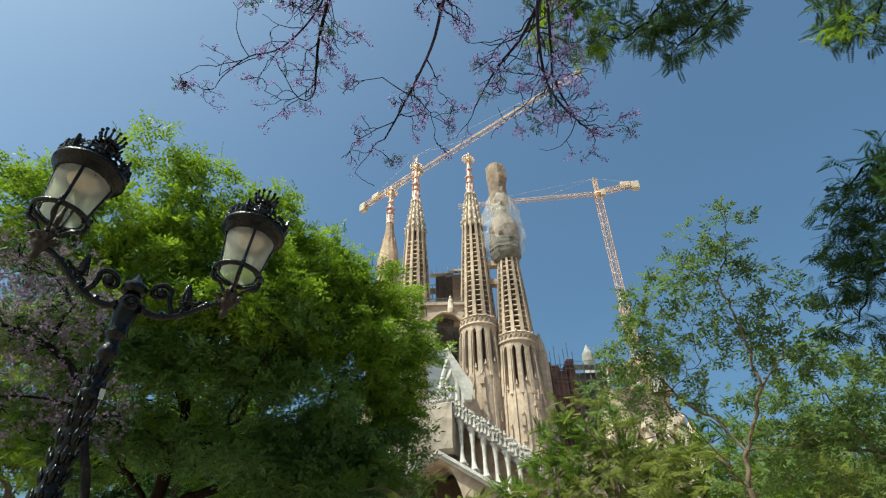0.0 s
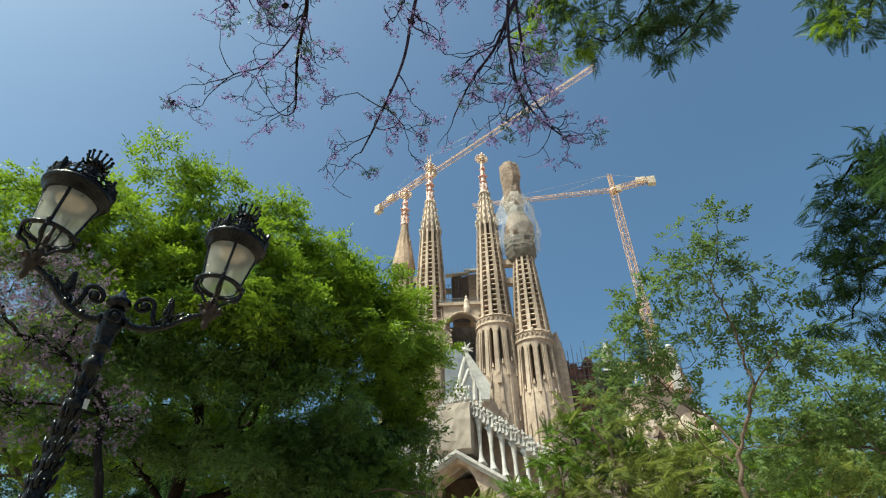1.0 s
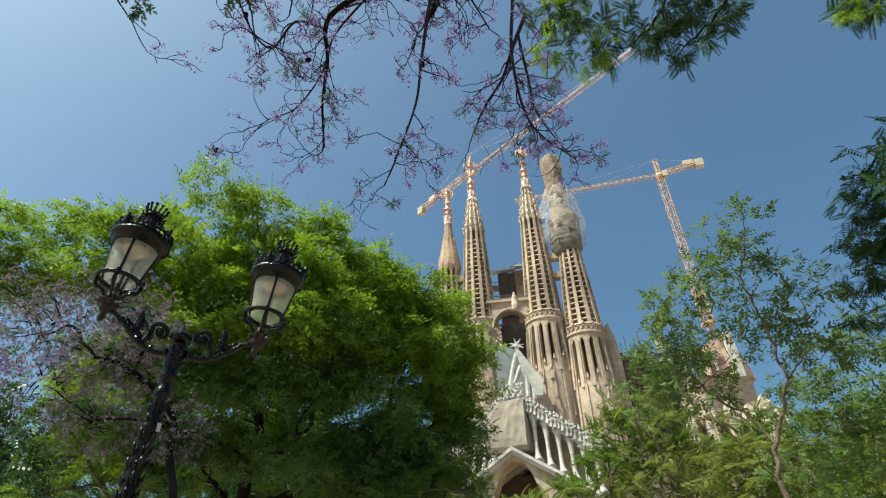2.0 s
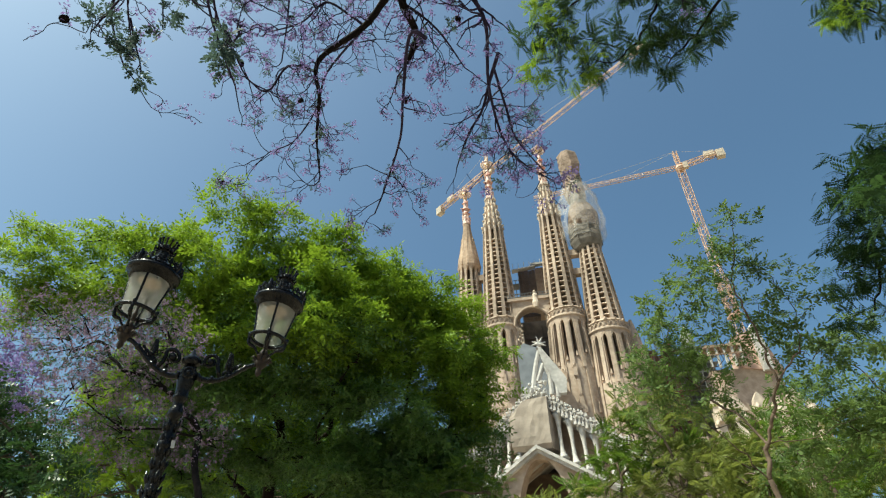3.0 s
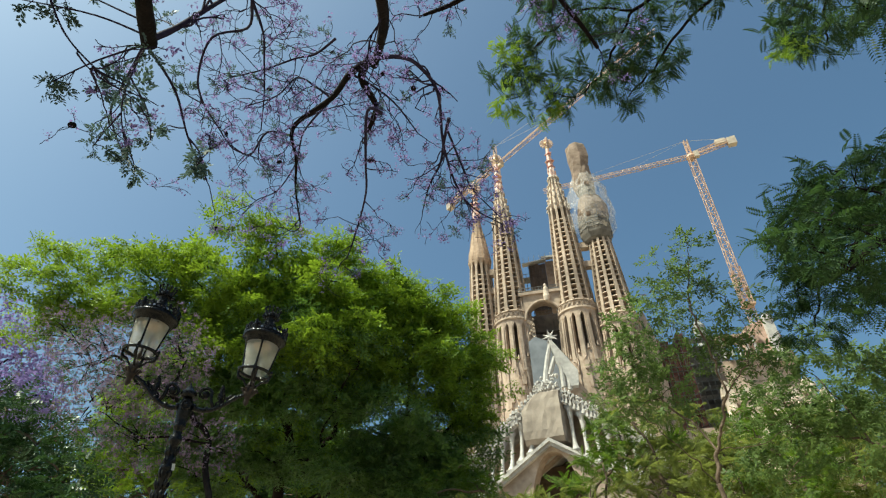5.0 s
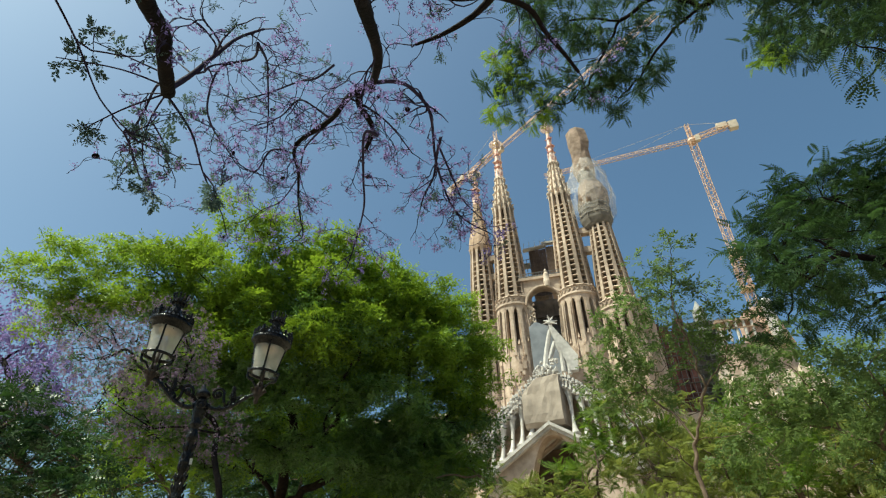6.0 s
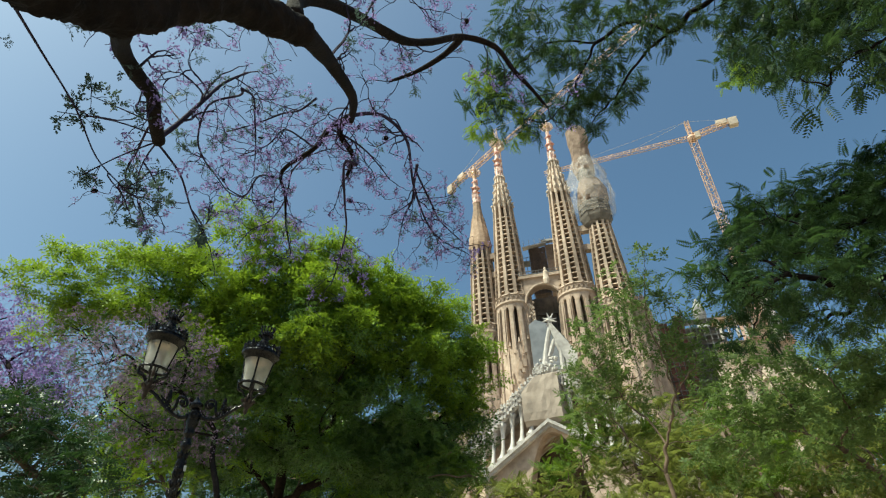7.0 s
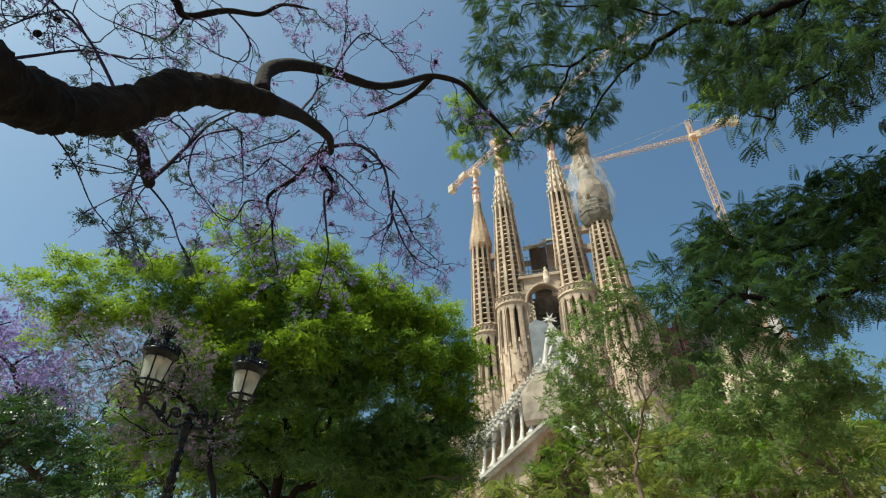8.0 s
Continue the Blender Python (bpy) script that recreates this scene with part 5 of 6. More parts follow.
crown = [(-17.0 + shade_rnd.uniform(-4.0, 3.5), 1.5 + shade_rnd.uniform(-3.5, 3.0), shade_rnd.uniform(8.5, 13.5), shade_rnd.uniform(1.3, 2.0), shade_rnd.uniform(0.8, 1.2)) for k in range(26)]
tree("shade_tree", (-17.0, 1.5, 0), (-17.0, 1.7, 4.5), crown, "broad unseen tree added to shade the low trees at left", 23, LEAF_GREEN, BROAD, BARK, 0.3, sprays=7, per_spray=6, size=(0.55, 0.85))
crown = [
    (-1.22, 14.63, 4.80, 0.90, 0.70), (-0.57, 14.26, 4.32, 0.60, 0.45), (-1.98, 14.11, 4.45, 0.90, 0.70),
]
tree("young_tree", (-1.2, 14.6, 0), (-1.2, 14.6, 1.6), crown, "low bright green tree in the shade of a larger one", 27, LEAF_GREEN, SOFT, BARK, 0.1, sprays=50, per_spray=8, size=(0.2, 0.34), lumps=3)
crown = [
    (-22.88, 16.00, 13.46, 1.50, 1.00), (-20.51, 16.00, 11.71, 1.50, 1.00), (-21.12, 15.50, 10.79, 1.50, 1.00), (-18.77, 16.00, 9.66, 1.20, 0.80),
    (-23.79, 15.00, 12.29, 1.80, 1.20), (-19.16, 15.00, 8.91, 1.30, 0.80),
]
tree("jacaranda", (-21.0, 16.0, 0), (-20.5, 15.8, 6.0), crown, "jacaranda tree in lilac bloom with few leaves", 12, LEAF_OLIVE, FERN, BARK_DARK, 0.22, sprays=4, per_spray=4, size=(0.2, 0.35), blooms=[(x, y, z, r * 1.1, int(115 * r * r)) for x, y, z, r, rz in crown])
crown = [
    (-8.25, 9.00, 7.68, 0.80, 0.70), (-8.85, 9.00, 7.16, 0.90, 0.80), (-7.83, 9.50, 7.71, 0.80, 0.60), (-9.39, 9.00, 6.94, 0.90, 0.80),
    (-7.97, 9.00, 6.35, 0.80, 0.70), (-7.39, 9.50, 6.20, 0.80, 0.70), (-8.79, 9.00, 5.77, 0.80, 0.70), (-7.17, 9.50, 7.02, 0.70, 0.60),
]
crown += [
    (-10.95, 9.50, 8.12, 0.90, 0.60), (-6.41, 10.00, 5.08, 0.70, 0.60), (-7.82, 9.50, 5.19, 0.80, 0.60),
]
tree("jacaranda", (-5.6, 9.6, 0), (-5.7, 9.4, 2.6), crown, "sparse jacaranda with faded lilac blossom and bare twigs", 13, LEAF_MID, FERN, BARK_DARK, 0.10, sprays=60, per_spray=3, size=(0.10, 0.19), blooms=[(x, y, z, r * 1.15, int(280 * r)) for x, y, z, r, rz in crown], bloom_mat=PETAL_DULL, bloom_size=(0.055, 0.13), clump=0.16)
crown = [
    (-7.81, 6.00, 4.48, 0.75, 0.55), (-6.97, 6.20, 4.23, 0.60, 0.50), (-7.29, 6.00, 3.59, 0.80, 0.60), (-6.29, 6.20, 3.45, 0.60, 0.50),
    (-7.86, 5.60, 4.07, 0.80, 0.60), (-6.28, 6.00, 2.94, 0.80, 0.60), (-8.73, 5.50, 4.44, 0.80, 0.60), (-8.64, 6.40, 5.13, 0.45, 0.35),
]
tree("orange_tree", (-6.6, 5.9, 0), (-6.6, 5.9, 1.8), crown, "dense glossy dark green broad-leaved tree", 14, LEAF_GLOSSY, BROAD, BARK, 0.12, sprays=60, per_spray=6, size=(0.19, 0.29))
crown = [
    (-10.35, 11.00, 4.84, 0.90, 0.70), (-10.34, 11.50, 5.90, 0.80, 0.70), (-9.50, 10.50, 4.11, 0.90, 0.70), (-9.15, 12.00, 4.46, 0.90, 0.70),
    (-9.92, 12.00, 5.15, 0.90, 0.70),
]
tree("young_tree", (-8.0, 11.5, 0), (-8.0, 11.5, 2.2), crown, "small bright yellow-green tree behind the lamp", 15, LEAF_LIME, FERN, BARK, 0.1, sprays=30, per_spray=6, size=(0.2, 0.34))
crown = [
    (3.91, 6.17, 5.92, 0.35, 0.30), (3.56, 6.39, 5.90, 0.40, 0.30), (3.35, 6.69, 5.63, 0.45, 0.30), (3.84, 6.63, 5.49, 0.45, 0.30),
    (4.27, 6.45, 5.36, 0.40, 0.30), (3.09, 7.11, 5.33, 0.50, 0.35), (3.49, 7.04, 5.10, 0.45, 0.35), (4.04, 6.95, 4.95, 0.45, 0.30),
]
crown += [
    (4.51, 6.65, 4.95, 0.40, 0.30), (2.87, 7.53, 4.91, 0.55, 0.40), (3.62, 7.33, 4.62, 0.50, 0.35), (4.41, 7.00, 4.62, 0.40, 0.30),
    (3.24, 7.62, 4.33, 0.55, 0.40), (4.66, 7.09, 4.33, 0.45, 0.30), (2.75, 7.96, 4.22, 0.50, 0.40),
]
crown += [
    (2.73, 7.83, 4.87, 0.45, 0.35), (3.03, 7.53, 5.27, 0.40, 0.30), (3.05, 7.79, 4.66, 0.45, 0.35), (2.52, 8.17, 4.47, 0.40, 0.30),
    (3.91, 5.94, 6.23, 0.12, 0.10),
]
young_forks = [(3.70, 7.03, 3.31), (3.84, 6.88, 3.65), (3.98, 6.72, 4.0), (3.9, 6.6, 4.5), (3.8, 6.48, 5.0), (3.82, 6.2, 5.6), (3.25, 6.9, 3.3), (2.82, 6.67, 3.7), (2.55, 6.6, 3.95), (4.3, 7.0, 3.35), (4.88, 6.89, 3.54), (4.35, 6.65, 4.35)]
tree("young_tree", (3.55, 7.1, 0), (3.6, 7.08, 2.9), crown, "slender young tree with sparse feathery leaves", 16, LEAF_FRESH, LEAFY, BARK, 0.042, limbs=0.75, sprays=80, per_spray=5, size=(0.13, 0.24), twig_r=0.004, clump=0.05, forks=young_forks)
crown = [
    (5.71, 8.46, 4.94, 0.70, 0.50), (6.15, 8.50, 4.27, 0.80, 0.60), (6.25, 6.83, 4.09, 0.70, 0.50), (6.38, 6.91, 3.59, 0.70, 0.50),
    (5.69, 8.78, 3.79, 0.80, 0.60), (6.13, 8.14, 3.50, 0.70, 0.50), (5.09, 8.84, 4.28, 0.70, 0.50), (6.68, 6.56, 4.29, 0.70, 0.50),
]
crown += [
    (6.35, 7.58, 3.10, 0.70, 0.50), (6.87, 6.65, 3.62, 0.80, 0.60), (5.13, 9.04, 3.31, 0.80, 0.60),
    (6.90, 9.00, 4.55, 0.70, 0.50), (7.60, 9.00, 4.95, 0.80, 0.55), (7.85, 9.00, 4.30, 0.80, 0.55), (7.10, 9.00, 3.80, 0.80, 0.55),
]
tree("young_tree", (7.0, 8.5, 0), (7.05, 8.4, 2.9), crown, "thin-stemmed tree with fresh green feathery leaves", 17, LEAF_FRESH, LEAFY, BARK, 0.06, sprays=115, per_spray=5, size=(0.15, 0.27), lumps=6, twig_r=0.005, clump=0.06)
crown = [
    (-0.10, 13.00, 3.56, 1.00, 0.60), (0.90, 14.00, 3.58, 1.00, 0.60), (1.23, 12.94, 3.46, 0.50, 0.35), (1.91, 12.84, 3.80, 0.60, 0.45),
]
tree("park_tree", (1.0, 13.2, 0), (1.0, 13.2, 2.0), crown, "low leafy olive-green park tree", 180, LEAF_OLIVE, FERN, BARK, 0.12, sprays=28, per_spray=7, size=(0.23, 0.40), group="low park trees")
crown = [
    (2.10, 14.50, 4.11, 1.10, 0.70), (2.42, 12.50, 2.73, 0.90, 0.60), (2.42, 12.89, 4.57, 0.60, 0.50), (3.28, 14.00, 5.15, 1.20, 0.90),
]
tree("park_tree", (2.6, 13.5, 0), (2.6, 13.5, 2.0), crown, "low leafy olive-green park tree", 184, LEAF_GREEN, FERN, BARK, 0.12, sprays=28, per_spray=7, size=(0.23, 0.40), group="low park trees")
crown = [
    (3.35, 13.00, 5.71, 0.90, 0.70), (3.76, 13.00, 3.96, 1.10, 0.80), (3.81, 12.00, 3.03, 1.00, 0.70), (4.18, 14.50, 4.64, 1.30, 1.00),
]
tree("park_tree", (3.8, 13.1, 0), (3.8, 13.1, 2.0), crown, "low leafy olive-green park tree", 188, LEAF_OLIVE, FERN, BARK, 0.12, sprays=28, per_spray=7, size=(0.23, 0.40), group="low park trees")
crown = [
    (5.05, 12.00, 3.94, 1.00, 0.80), (5.10, 15.00, 5.70, 1.00, 0.70), (5.18, 12.00, 2.94, 1.00, 0.70), (5.33, 15.00, 4.52, 1.30, 1.00),
]
tree("park_tree", (5.2, 13.5, 0), (5.2, 13.5, 2.0), crown, "low leafy olive-green park tree", 192, LEAF_OLIVE, FERN, BARK, 0.12, sprays=28, per_spray=7, size=(0.23, 0.40), group="low park trees")
crown = [
    (6.11, 13.00, 4.89, 0.90, 0.70), (6.27, 12.00, 3.72, 1.10, 0.90), (6.48, 15.00, 4.71, 1.30, 1.00), (6.49, 12.00, 2.85, 1.00, 0.70),
]
tree("park_tree", (6.3, 13.0, 0), (6.3, 13.0, 2.0), crown, "low leafy olive-green park tree", 196, LEAF_GREEN, FERN, BARK, 0.12, sprays=28, per_spray=7, size=(0.23, 0.40), group="low park trees")
crown = [
    (7.43, 15.00, 4.36, 1.30, 1.00), (7.50, 12.00, 3.75, 1.00, 0.90), (7.63, 12.00, 2.78, 1.00, 0.70), (8.60, 12.00, 3.54, 1.10, 0.90),
]
tree("park_tree", (7.8, 12.8, 0), (7.8, 12.8, 2.0), crown, "low leafy olive-green park tree", 200, LEAF_OLIVE, FERN, BARK, 0.12, sprays=28, per_spray=7, size=(0.23, 0.40), group="low park trees")
crown = [
    (8.66, 15.00, 4.54, 1.30, 1.00), (8.73, 12.00, 2.71, 1.00, 0.70), (8.82, 13.00, 4.92, 1.00, 0.80), (8.83, 15.50, 5.50, 1.10, 0.80),
]
tree("park_tree", (8.8, 13.9, 0), (8.8, 13.9, 2.0), crown, "low leafy olive-green park tree", 204, LEAF_OLIVE, FERN, BARK, 0.12, sprays=28, per_spray=7, size=(0.23, 0.40), group="low park trees")
crown = [
    (9.62, 12.00, 4.06, 1.00, 0.90), (9.75, 15.00, 4.45, 1.40, 1.00), (10.89, 15.00, 4.76, 1.40, 1.10),
]
tree("park_tree", (10.1, 14.0, 0), (10.1, 14.0, 2.0), crown, "low leafy olive-green park tree", 208, LEAF_GREEN, FERN, BARK, 0.12, sprays=28, per_spray=7, size=(0.23, 0.40), group="low park trees")

# dark undergrowth trees behind the shade tree
low_rnd = random.Random(31)
for i in range(5):
    bx, by = -15.5 + i * 2.9 + low_rnd.uniform(-0.5, 0.5), 22.5 + low_rnd.uniform(-1.0, 1.0)
    boughs = [(bx + low_rnd.uniform(-1.5, 1.5), by + low_rnd.uniform(-1.0, 1.0), low_rnd.uniform(2.4, 8.6 - 0.5 * i), low_rnd.uniform(1.0, 1.5), low_rnd.uniform(0.8, 1.2)) for k in range(13)]
    tree("laurel_tree", (bx, by, 0), (bx, by, 2.0), boughs, "low dense dark green tree in deep shade", 80 + i, LEAF_DARK, BROAD, BARK, 0.14, sprays=9, per_spray=6, size=(0.40, 0.62), group="undergrowth trees")

# rows of trees farther back in the park
far_rnd = random.Random(8)
for i in range(10):
    bx, by = -46 + i * 4.1 + far_rnd.uniform(-0.8, 0.8), 29 + far_rnd.uniform(-3, 4)
    boughs = [(bx + far_rnd.uniform(-2.6, 2.6), by + far_rnd.uniform(-2, 2), far_rnd.uniform(4.0, 16.0 if i < 7 else 12.0), far_rnd.uniform(1.4, 2.1), far_rnd.uniform(1.0, 1.5)) for k in range(20)]
    tree("plane_tree", (bx, by, 0), (bx, by, 3.6), boughs, "tall dark green leafy tree in the park", 40 + i, LEAF_DARK, BROAD, BARK, 0.22, sprays=4, per_spray=3, size=(0.6, 1.0), group="park trees")
for i in range(6):
    bx, by = 20 + i * 4.6 + far_rnd.uniform(-0.8, 0.8), 30 + far_rnd.uniform(-3, 3)
    boughs = [(bx + far_rnd.uniform(-2.4, 2.4), by + far_rnd.uniform(-2, 2), far_rnd.uniform(3.5, 8.5), far_rnd.uniform(1.3, 2.0), far_rnd.uniform(0.9, 1.4)) for k in range(9)]
    tree("plane_tree", (bx, by, 0), (bx, by, 3.0), boughs, "tall dark green leafy tree in the park", 60 + i, LEAF_GREEN if i % 2 else LEAF_OLIVE, BROAD, BARK, 0.2, sprays=7, per_spray=5, size=(0.45, 0.7), group="park trees")
crown = [
    (5.29, 4.11, 5.37, 0.70, 0.45), (4.51, 3.56, 4.66, 0.50, 0.35), (4.09, 3.27, 4.30, 0.35, 0.25), (6.02, 4.40, 5.62, 0.75, 0.45),
    (6.55, 4.34, 5.72, 0.75, 0.45), (7.02, 4.10, 5.68, 0.80, 0.50), (5.67, 3.99, 4.87, 0.80, 0.50), (6.37, 4.02, 5.12, 0.85, 0.55),
]
crown += [
    (6.87, 3.72, 5.16, 0.90, 0.60), (4.83, 3.44, 4.23, 0.60, 0.40), (5.39, 3.57, 3.99, 0.65, 0.40), (6.08, 3.67, 4.15, 0.75, 0.50),
    (6.47, 3.44, 4.19, 0.80, 0.50), (4.44, 3.43, 3.99, 0.40, 0.30), (7.48, 3.86, 5.14, 0.90, 0.60), (7.09, 3.69, 4.45, 0.90, 0.60),
]
crown += [
    (7.59, 4.01, 5.68, 0.70, 0.50), (7.96, 3.88, 5.22, 1.00, 0.70), (5.33, 5.07, 6.20, 0.45, 0.30), (5.20, 5.49, 6.06, 0.40, 0.30),
    (5.38, 5.40, 5.57, 0.55, 0.40), (5.18, 5.88, 5.58, 0.45, 0.35), (5.34, 5.92, 5.09, 0.50, 0.40), (5.16, 6.38, 5.30, 0.35, 0.25),
]
crown += [
    (5.67, 5.05, 5.80, 0.70, 0.50), (5.61, 5.52, 5.06, 0.70, 0.50), (5.27, 6.34, 4.68, 0.50, 0.35), (5.58, 4.90, 4.22, 0.50, 0.40),
    (5.90, 4.74, 4.22, 0.55, 0.40), (5.33, 5.11, 4.56, 0.40, 0.30),
]
tree("pepper_tree", (9.5, 4.6, 0), (9.3, 4.4, 3.6), crown, "dark feathery-leaved tree hanging over the path", 19, LEAF_DARK, PINNATE, BARK_DARK, 0.14, sprays=76, per_spray=7, size=(0.14, 0.24), twig_r=0.005, hang=0.35, clump=0.05)
crown = [
    (2.25, 4.13, 9.18, 0.60, 0.50), (1.81, 4.35, 8.99, 0.40, 0.35), (2.87, 3.85, 9.36, 0.70, 0.55), (3.37, 4.45, 9.06, 0.65, 0.50),
    (3.81, 4.84, 9.02, 0.55, 0.40), (3.70, 4.04, 9.34, 0.70, 0.50), (2.62, 3.12, 9.18, 0.70, 0.50), (4.25, 3.56, 9.07, 0.70, 0.45),
]
crown += [
    (4.69, 3.57, 8.65, 0.45, 0.35), (3.42, 5.04, 8.77, 0.35, 0.30), (2.51, 4.73, 8.90, 0.40, 0.35), (2.97, 2.33, 8.94, 0.80, 0.60),
    (3.85, 2.42, 8.72, 0.80, 0.60), (4.67, 2.52, 8.41, 0.80, 0.60), (4.12, 1.90, 8.49, 0.80, 0.60), (2.94, 4.91, 8.83, 0.35, 0.30),
]
crown += [
    (6.02, 4.63, 8.81, 0.45, 0.35), (5.99, 3.49, 7.82, 0.70, 0.50), (5.98, 2.68, 7.05, 0.65, 0.45), (5.17, 2.29, 5.98, 0.35, 0.30),
    (5.78, 2.43, 6.19, 0.50, 0.40), (6.13, 3.76, 8.66, 0.70, 0.50), (5.44, 2.96, 8.54, 0.70, 0.50), (6.06, 2.47, 7.75, 0.80, 0.60),
]
crown += [
    (6.13, 2.38, 6.29, 0.70, 0.50), (5.50, 2.36, 5.83, 0.40, 0.30), (6.65, 2.20, 6.89, 0.60, 0.45), (6.75, 2.36, 6.33, 0.50, 0.40),
    (6.31, 2.34, 6.36, 0.50, 0.40), (7.03, 2.18, 6.94, 0.70, 0.50), (6.35, 2.50, 7.40, 0.60, 0.45), (6.06, 2.67, 6.81, 0.45, 0.35),
]
crown += [
    (5.86, 2.86, 7.33, 0.50, 0.40), (6.52, 2.17, 7.58, 0.70, 0.50), (6.52, 2.40, 5.79, 0.40, 0.30), (5.93, 2.80, 8.08, 0.50, 0.40),
    (1.63, 4.52, 8.66, 0.40, 0.35), (2.16, 4.67, 8.54, 0.45, 0.35), (2.68, 4.84, 8.51, 0.40, 0.30), (3.08, 4.70, 8.69, 0.45, 0.35),
]
crown += [
    (3.55, 4.98, 8.54, 0.40, 0.30), (3.90, 4.74, 8.65, 0.40, 0.30), (3.43, 5.23, 8.42, 0.22, 0.20), (4.05, 4.60, 8.79, 0.40, 0.30),
    (6.56, 5.22, 9.40, 0.50, 0.40), (6.68, 5.12, 8.93, 0.45, 0.40), (6.41, 5.24, 9.66, 0.35, 0.30), (6.57, 4.70, 9.00, 0.60, 0.50),
]
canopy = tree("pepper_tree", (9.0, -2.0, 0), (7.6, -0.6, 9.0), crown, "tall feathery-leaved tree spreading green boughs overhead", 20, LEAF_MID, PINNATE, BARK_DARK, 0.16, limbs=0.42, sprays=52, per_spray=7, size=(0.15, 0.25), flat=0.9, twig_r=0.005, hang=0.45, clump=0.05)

# lighter lime leaves along the canopy edge stand in for sunlight there
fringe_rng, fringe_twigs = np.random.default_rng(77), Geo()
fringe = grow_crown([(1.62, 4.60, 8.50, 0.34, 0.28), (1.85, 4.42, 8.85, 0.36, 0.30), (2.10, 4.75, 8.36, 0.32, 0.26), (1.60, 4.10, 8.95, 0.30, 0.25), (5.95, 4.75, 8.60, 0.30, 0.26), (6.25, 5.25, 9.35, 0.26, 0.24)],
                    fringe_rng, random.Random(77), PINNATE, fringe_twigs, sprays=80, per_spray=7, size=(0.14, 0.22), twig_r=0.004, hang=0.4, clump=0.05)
part("sunlit_leaves", quads("sunlit_leaves", fringe, 4, LEAF_LIME), LEAF_LIME, canopy, "yellow-green leaves, coloured as the sunlit edge of the canopy", kind="stuff")
part("twig_work", fringe_twigs, BARK_DARK, canopy, kind="stuff")

rnd, rng = random.Random(21), np.random.default_rng(21)
overhead = thing("jacaranda", (-0.9, -4.4, 0), "old jacaranda with a thick dark limb and lilac twigs overhead", "tree")
twig_wood = Geo()
tips = []


def twig(p, d, ln, r, depth):
    """A curling twig with short side shoots, ending in a leaf or blossom tip."""
    pts = [Vector(p)]
    d = Vector(d).normalized()
    axis = Vector((rnd.gauss(0, 1), rnd.gauss(0, 1), rnd.gauss(0, 1))).normalized()
    curl = rnd.uniform(0.06, 0.34)
    n = 7
    for i in range(n):
        if rnd.random() < 0.22:
            curl = -curl
        d = (Matrix.Rotation(curl, 3, axis) @ d + Vector((rnd.gauss(0, 1), rnd.gauss(0, 1), rnd.gauss(0, 1))) * 0.27).normalized()
        pts.append(pts[-1] + d * ln / n)
    twig_wood.tube(pts, [max(0.0030, r * (1 - 0.6 * i / n)) for i in range(n + 1)], 3)
    if depth > 0:
        for i in range(2, n + 1):
            if rnd.random() < 0.40:
                side = Vector((rnd.gauss(0, 1), rnd.gauss(0, 1), rnd.gauss(0, 0.8)))
                twig(pts[i], (pts[i] - pts[i - 1]).normalized() + side * 0.7, ln * rnd.uniform(0.3, 0.6), r * 0.62, depth - 1)
    if depth < 2:
        tips.append((pts[-1], d, depth))


def branch(points, r0, r1, twigs, thick=False, root=None):
    pts = smooth(([root] if root else []) + points, 5)
    n = len(pts)
    radii = [(r0 + (r1 - r0) * i / (n - 1)) * (1 + rnd.uniform(-0.06, 0.06) * (2 if thick else 1)) for i in range(n)]
    wood = Geo()
    if thick:
        pts = smooth(points, 26)
        n = len(pts)
        radii = [(r0 + (r1 - r0) * i / (n - 1)) * (1 + 0.07 * math.sin(i * 0.20) + 0.05 * math.sin(i * 0.55 + 1)) for i in range(n)]
    wood.tube(pts, radii, 40 if thick else 9)
    if thick:
        for k, p in enumerate(wood.v):
            q, c = Vector(p), pts[min(k // 40, n - 1)]
            s = 1 + 0.13 * noise.noise(q * 12) + 0.10 * noise.noise(q * 34) + 0.10 * noise.noise(q * 75)
            wood.v[k] = tuple(c + (q - c) * s)
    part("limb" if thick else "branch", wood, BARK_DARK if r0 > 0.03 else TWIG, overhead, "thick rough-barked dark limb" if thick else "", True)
    for k in range(int(twigs * 0.9)):
        i = rnd.randrange(n // 4, n)
        d = pts[min(i + 1, n - 1)] - pts[i - 1]
        side = Vector((rnd.gauss(0, 1), rnd.gauss(0, 1), rnd.gauss(0, 0.7)))
        twig(pts[i], d.normalized() * 0.5 + side * 0.8, rnd.uniform(0.30, 0.62), max(0.0062, radii[i] * 0.24 if r0 > 0.03 else radii[i] * 0.65), 2)
    if not thick:
        twig(pts[-1], pts[-1] - pts[-3], rnd.uniform(0.3, 0.5), min(r1, 0.008), 2)


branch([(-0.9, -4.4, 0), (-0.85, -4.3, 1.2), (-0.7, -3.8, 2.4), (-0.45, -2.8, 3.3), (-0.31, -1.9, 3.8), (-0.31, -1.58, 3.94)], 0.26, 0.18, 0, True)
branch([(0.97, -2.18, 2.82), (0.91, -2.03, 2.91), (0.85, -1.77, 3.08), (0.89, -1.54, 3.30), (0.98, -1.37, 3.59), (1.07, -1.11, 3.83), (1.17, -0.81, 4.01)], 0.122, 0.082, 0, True)
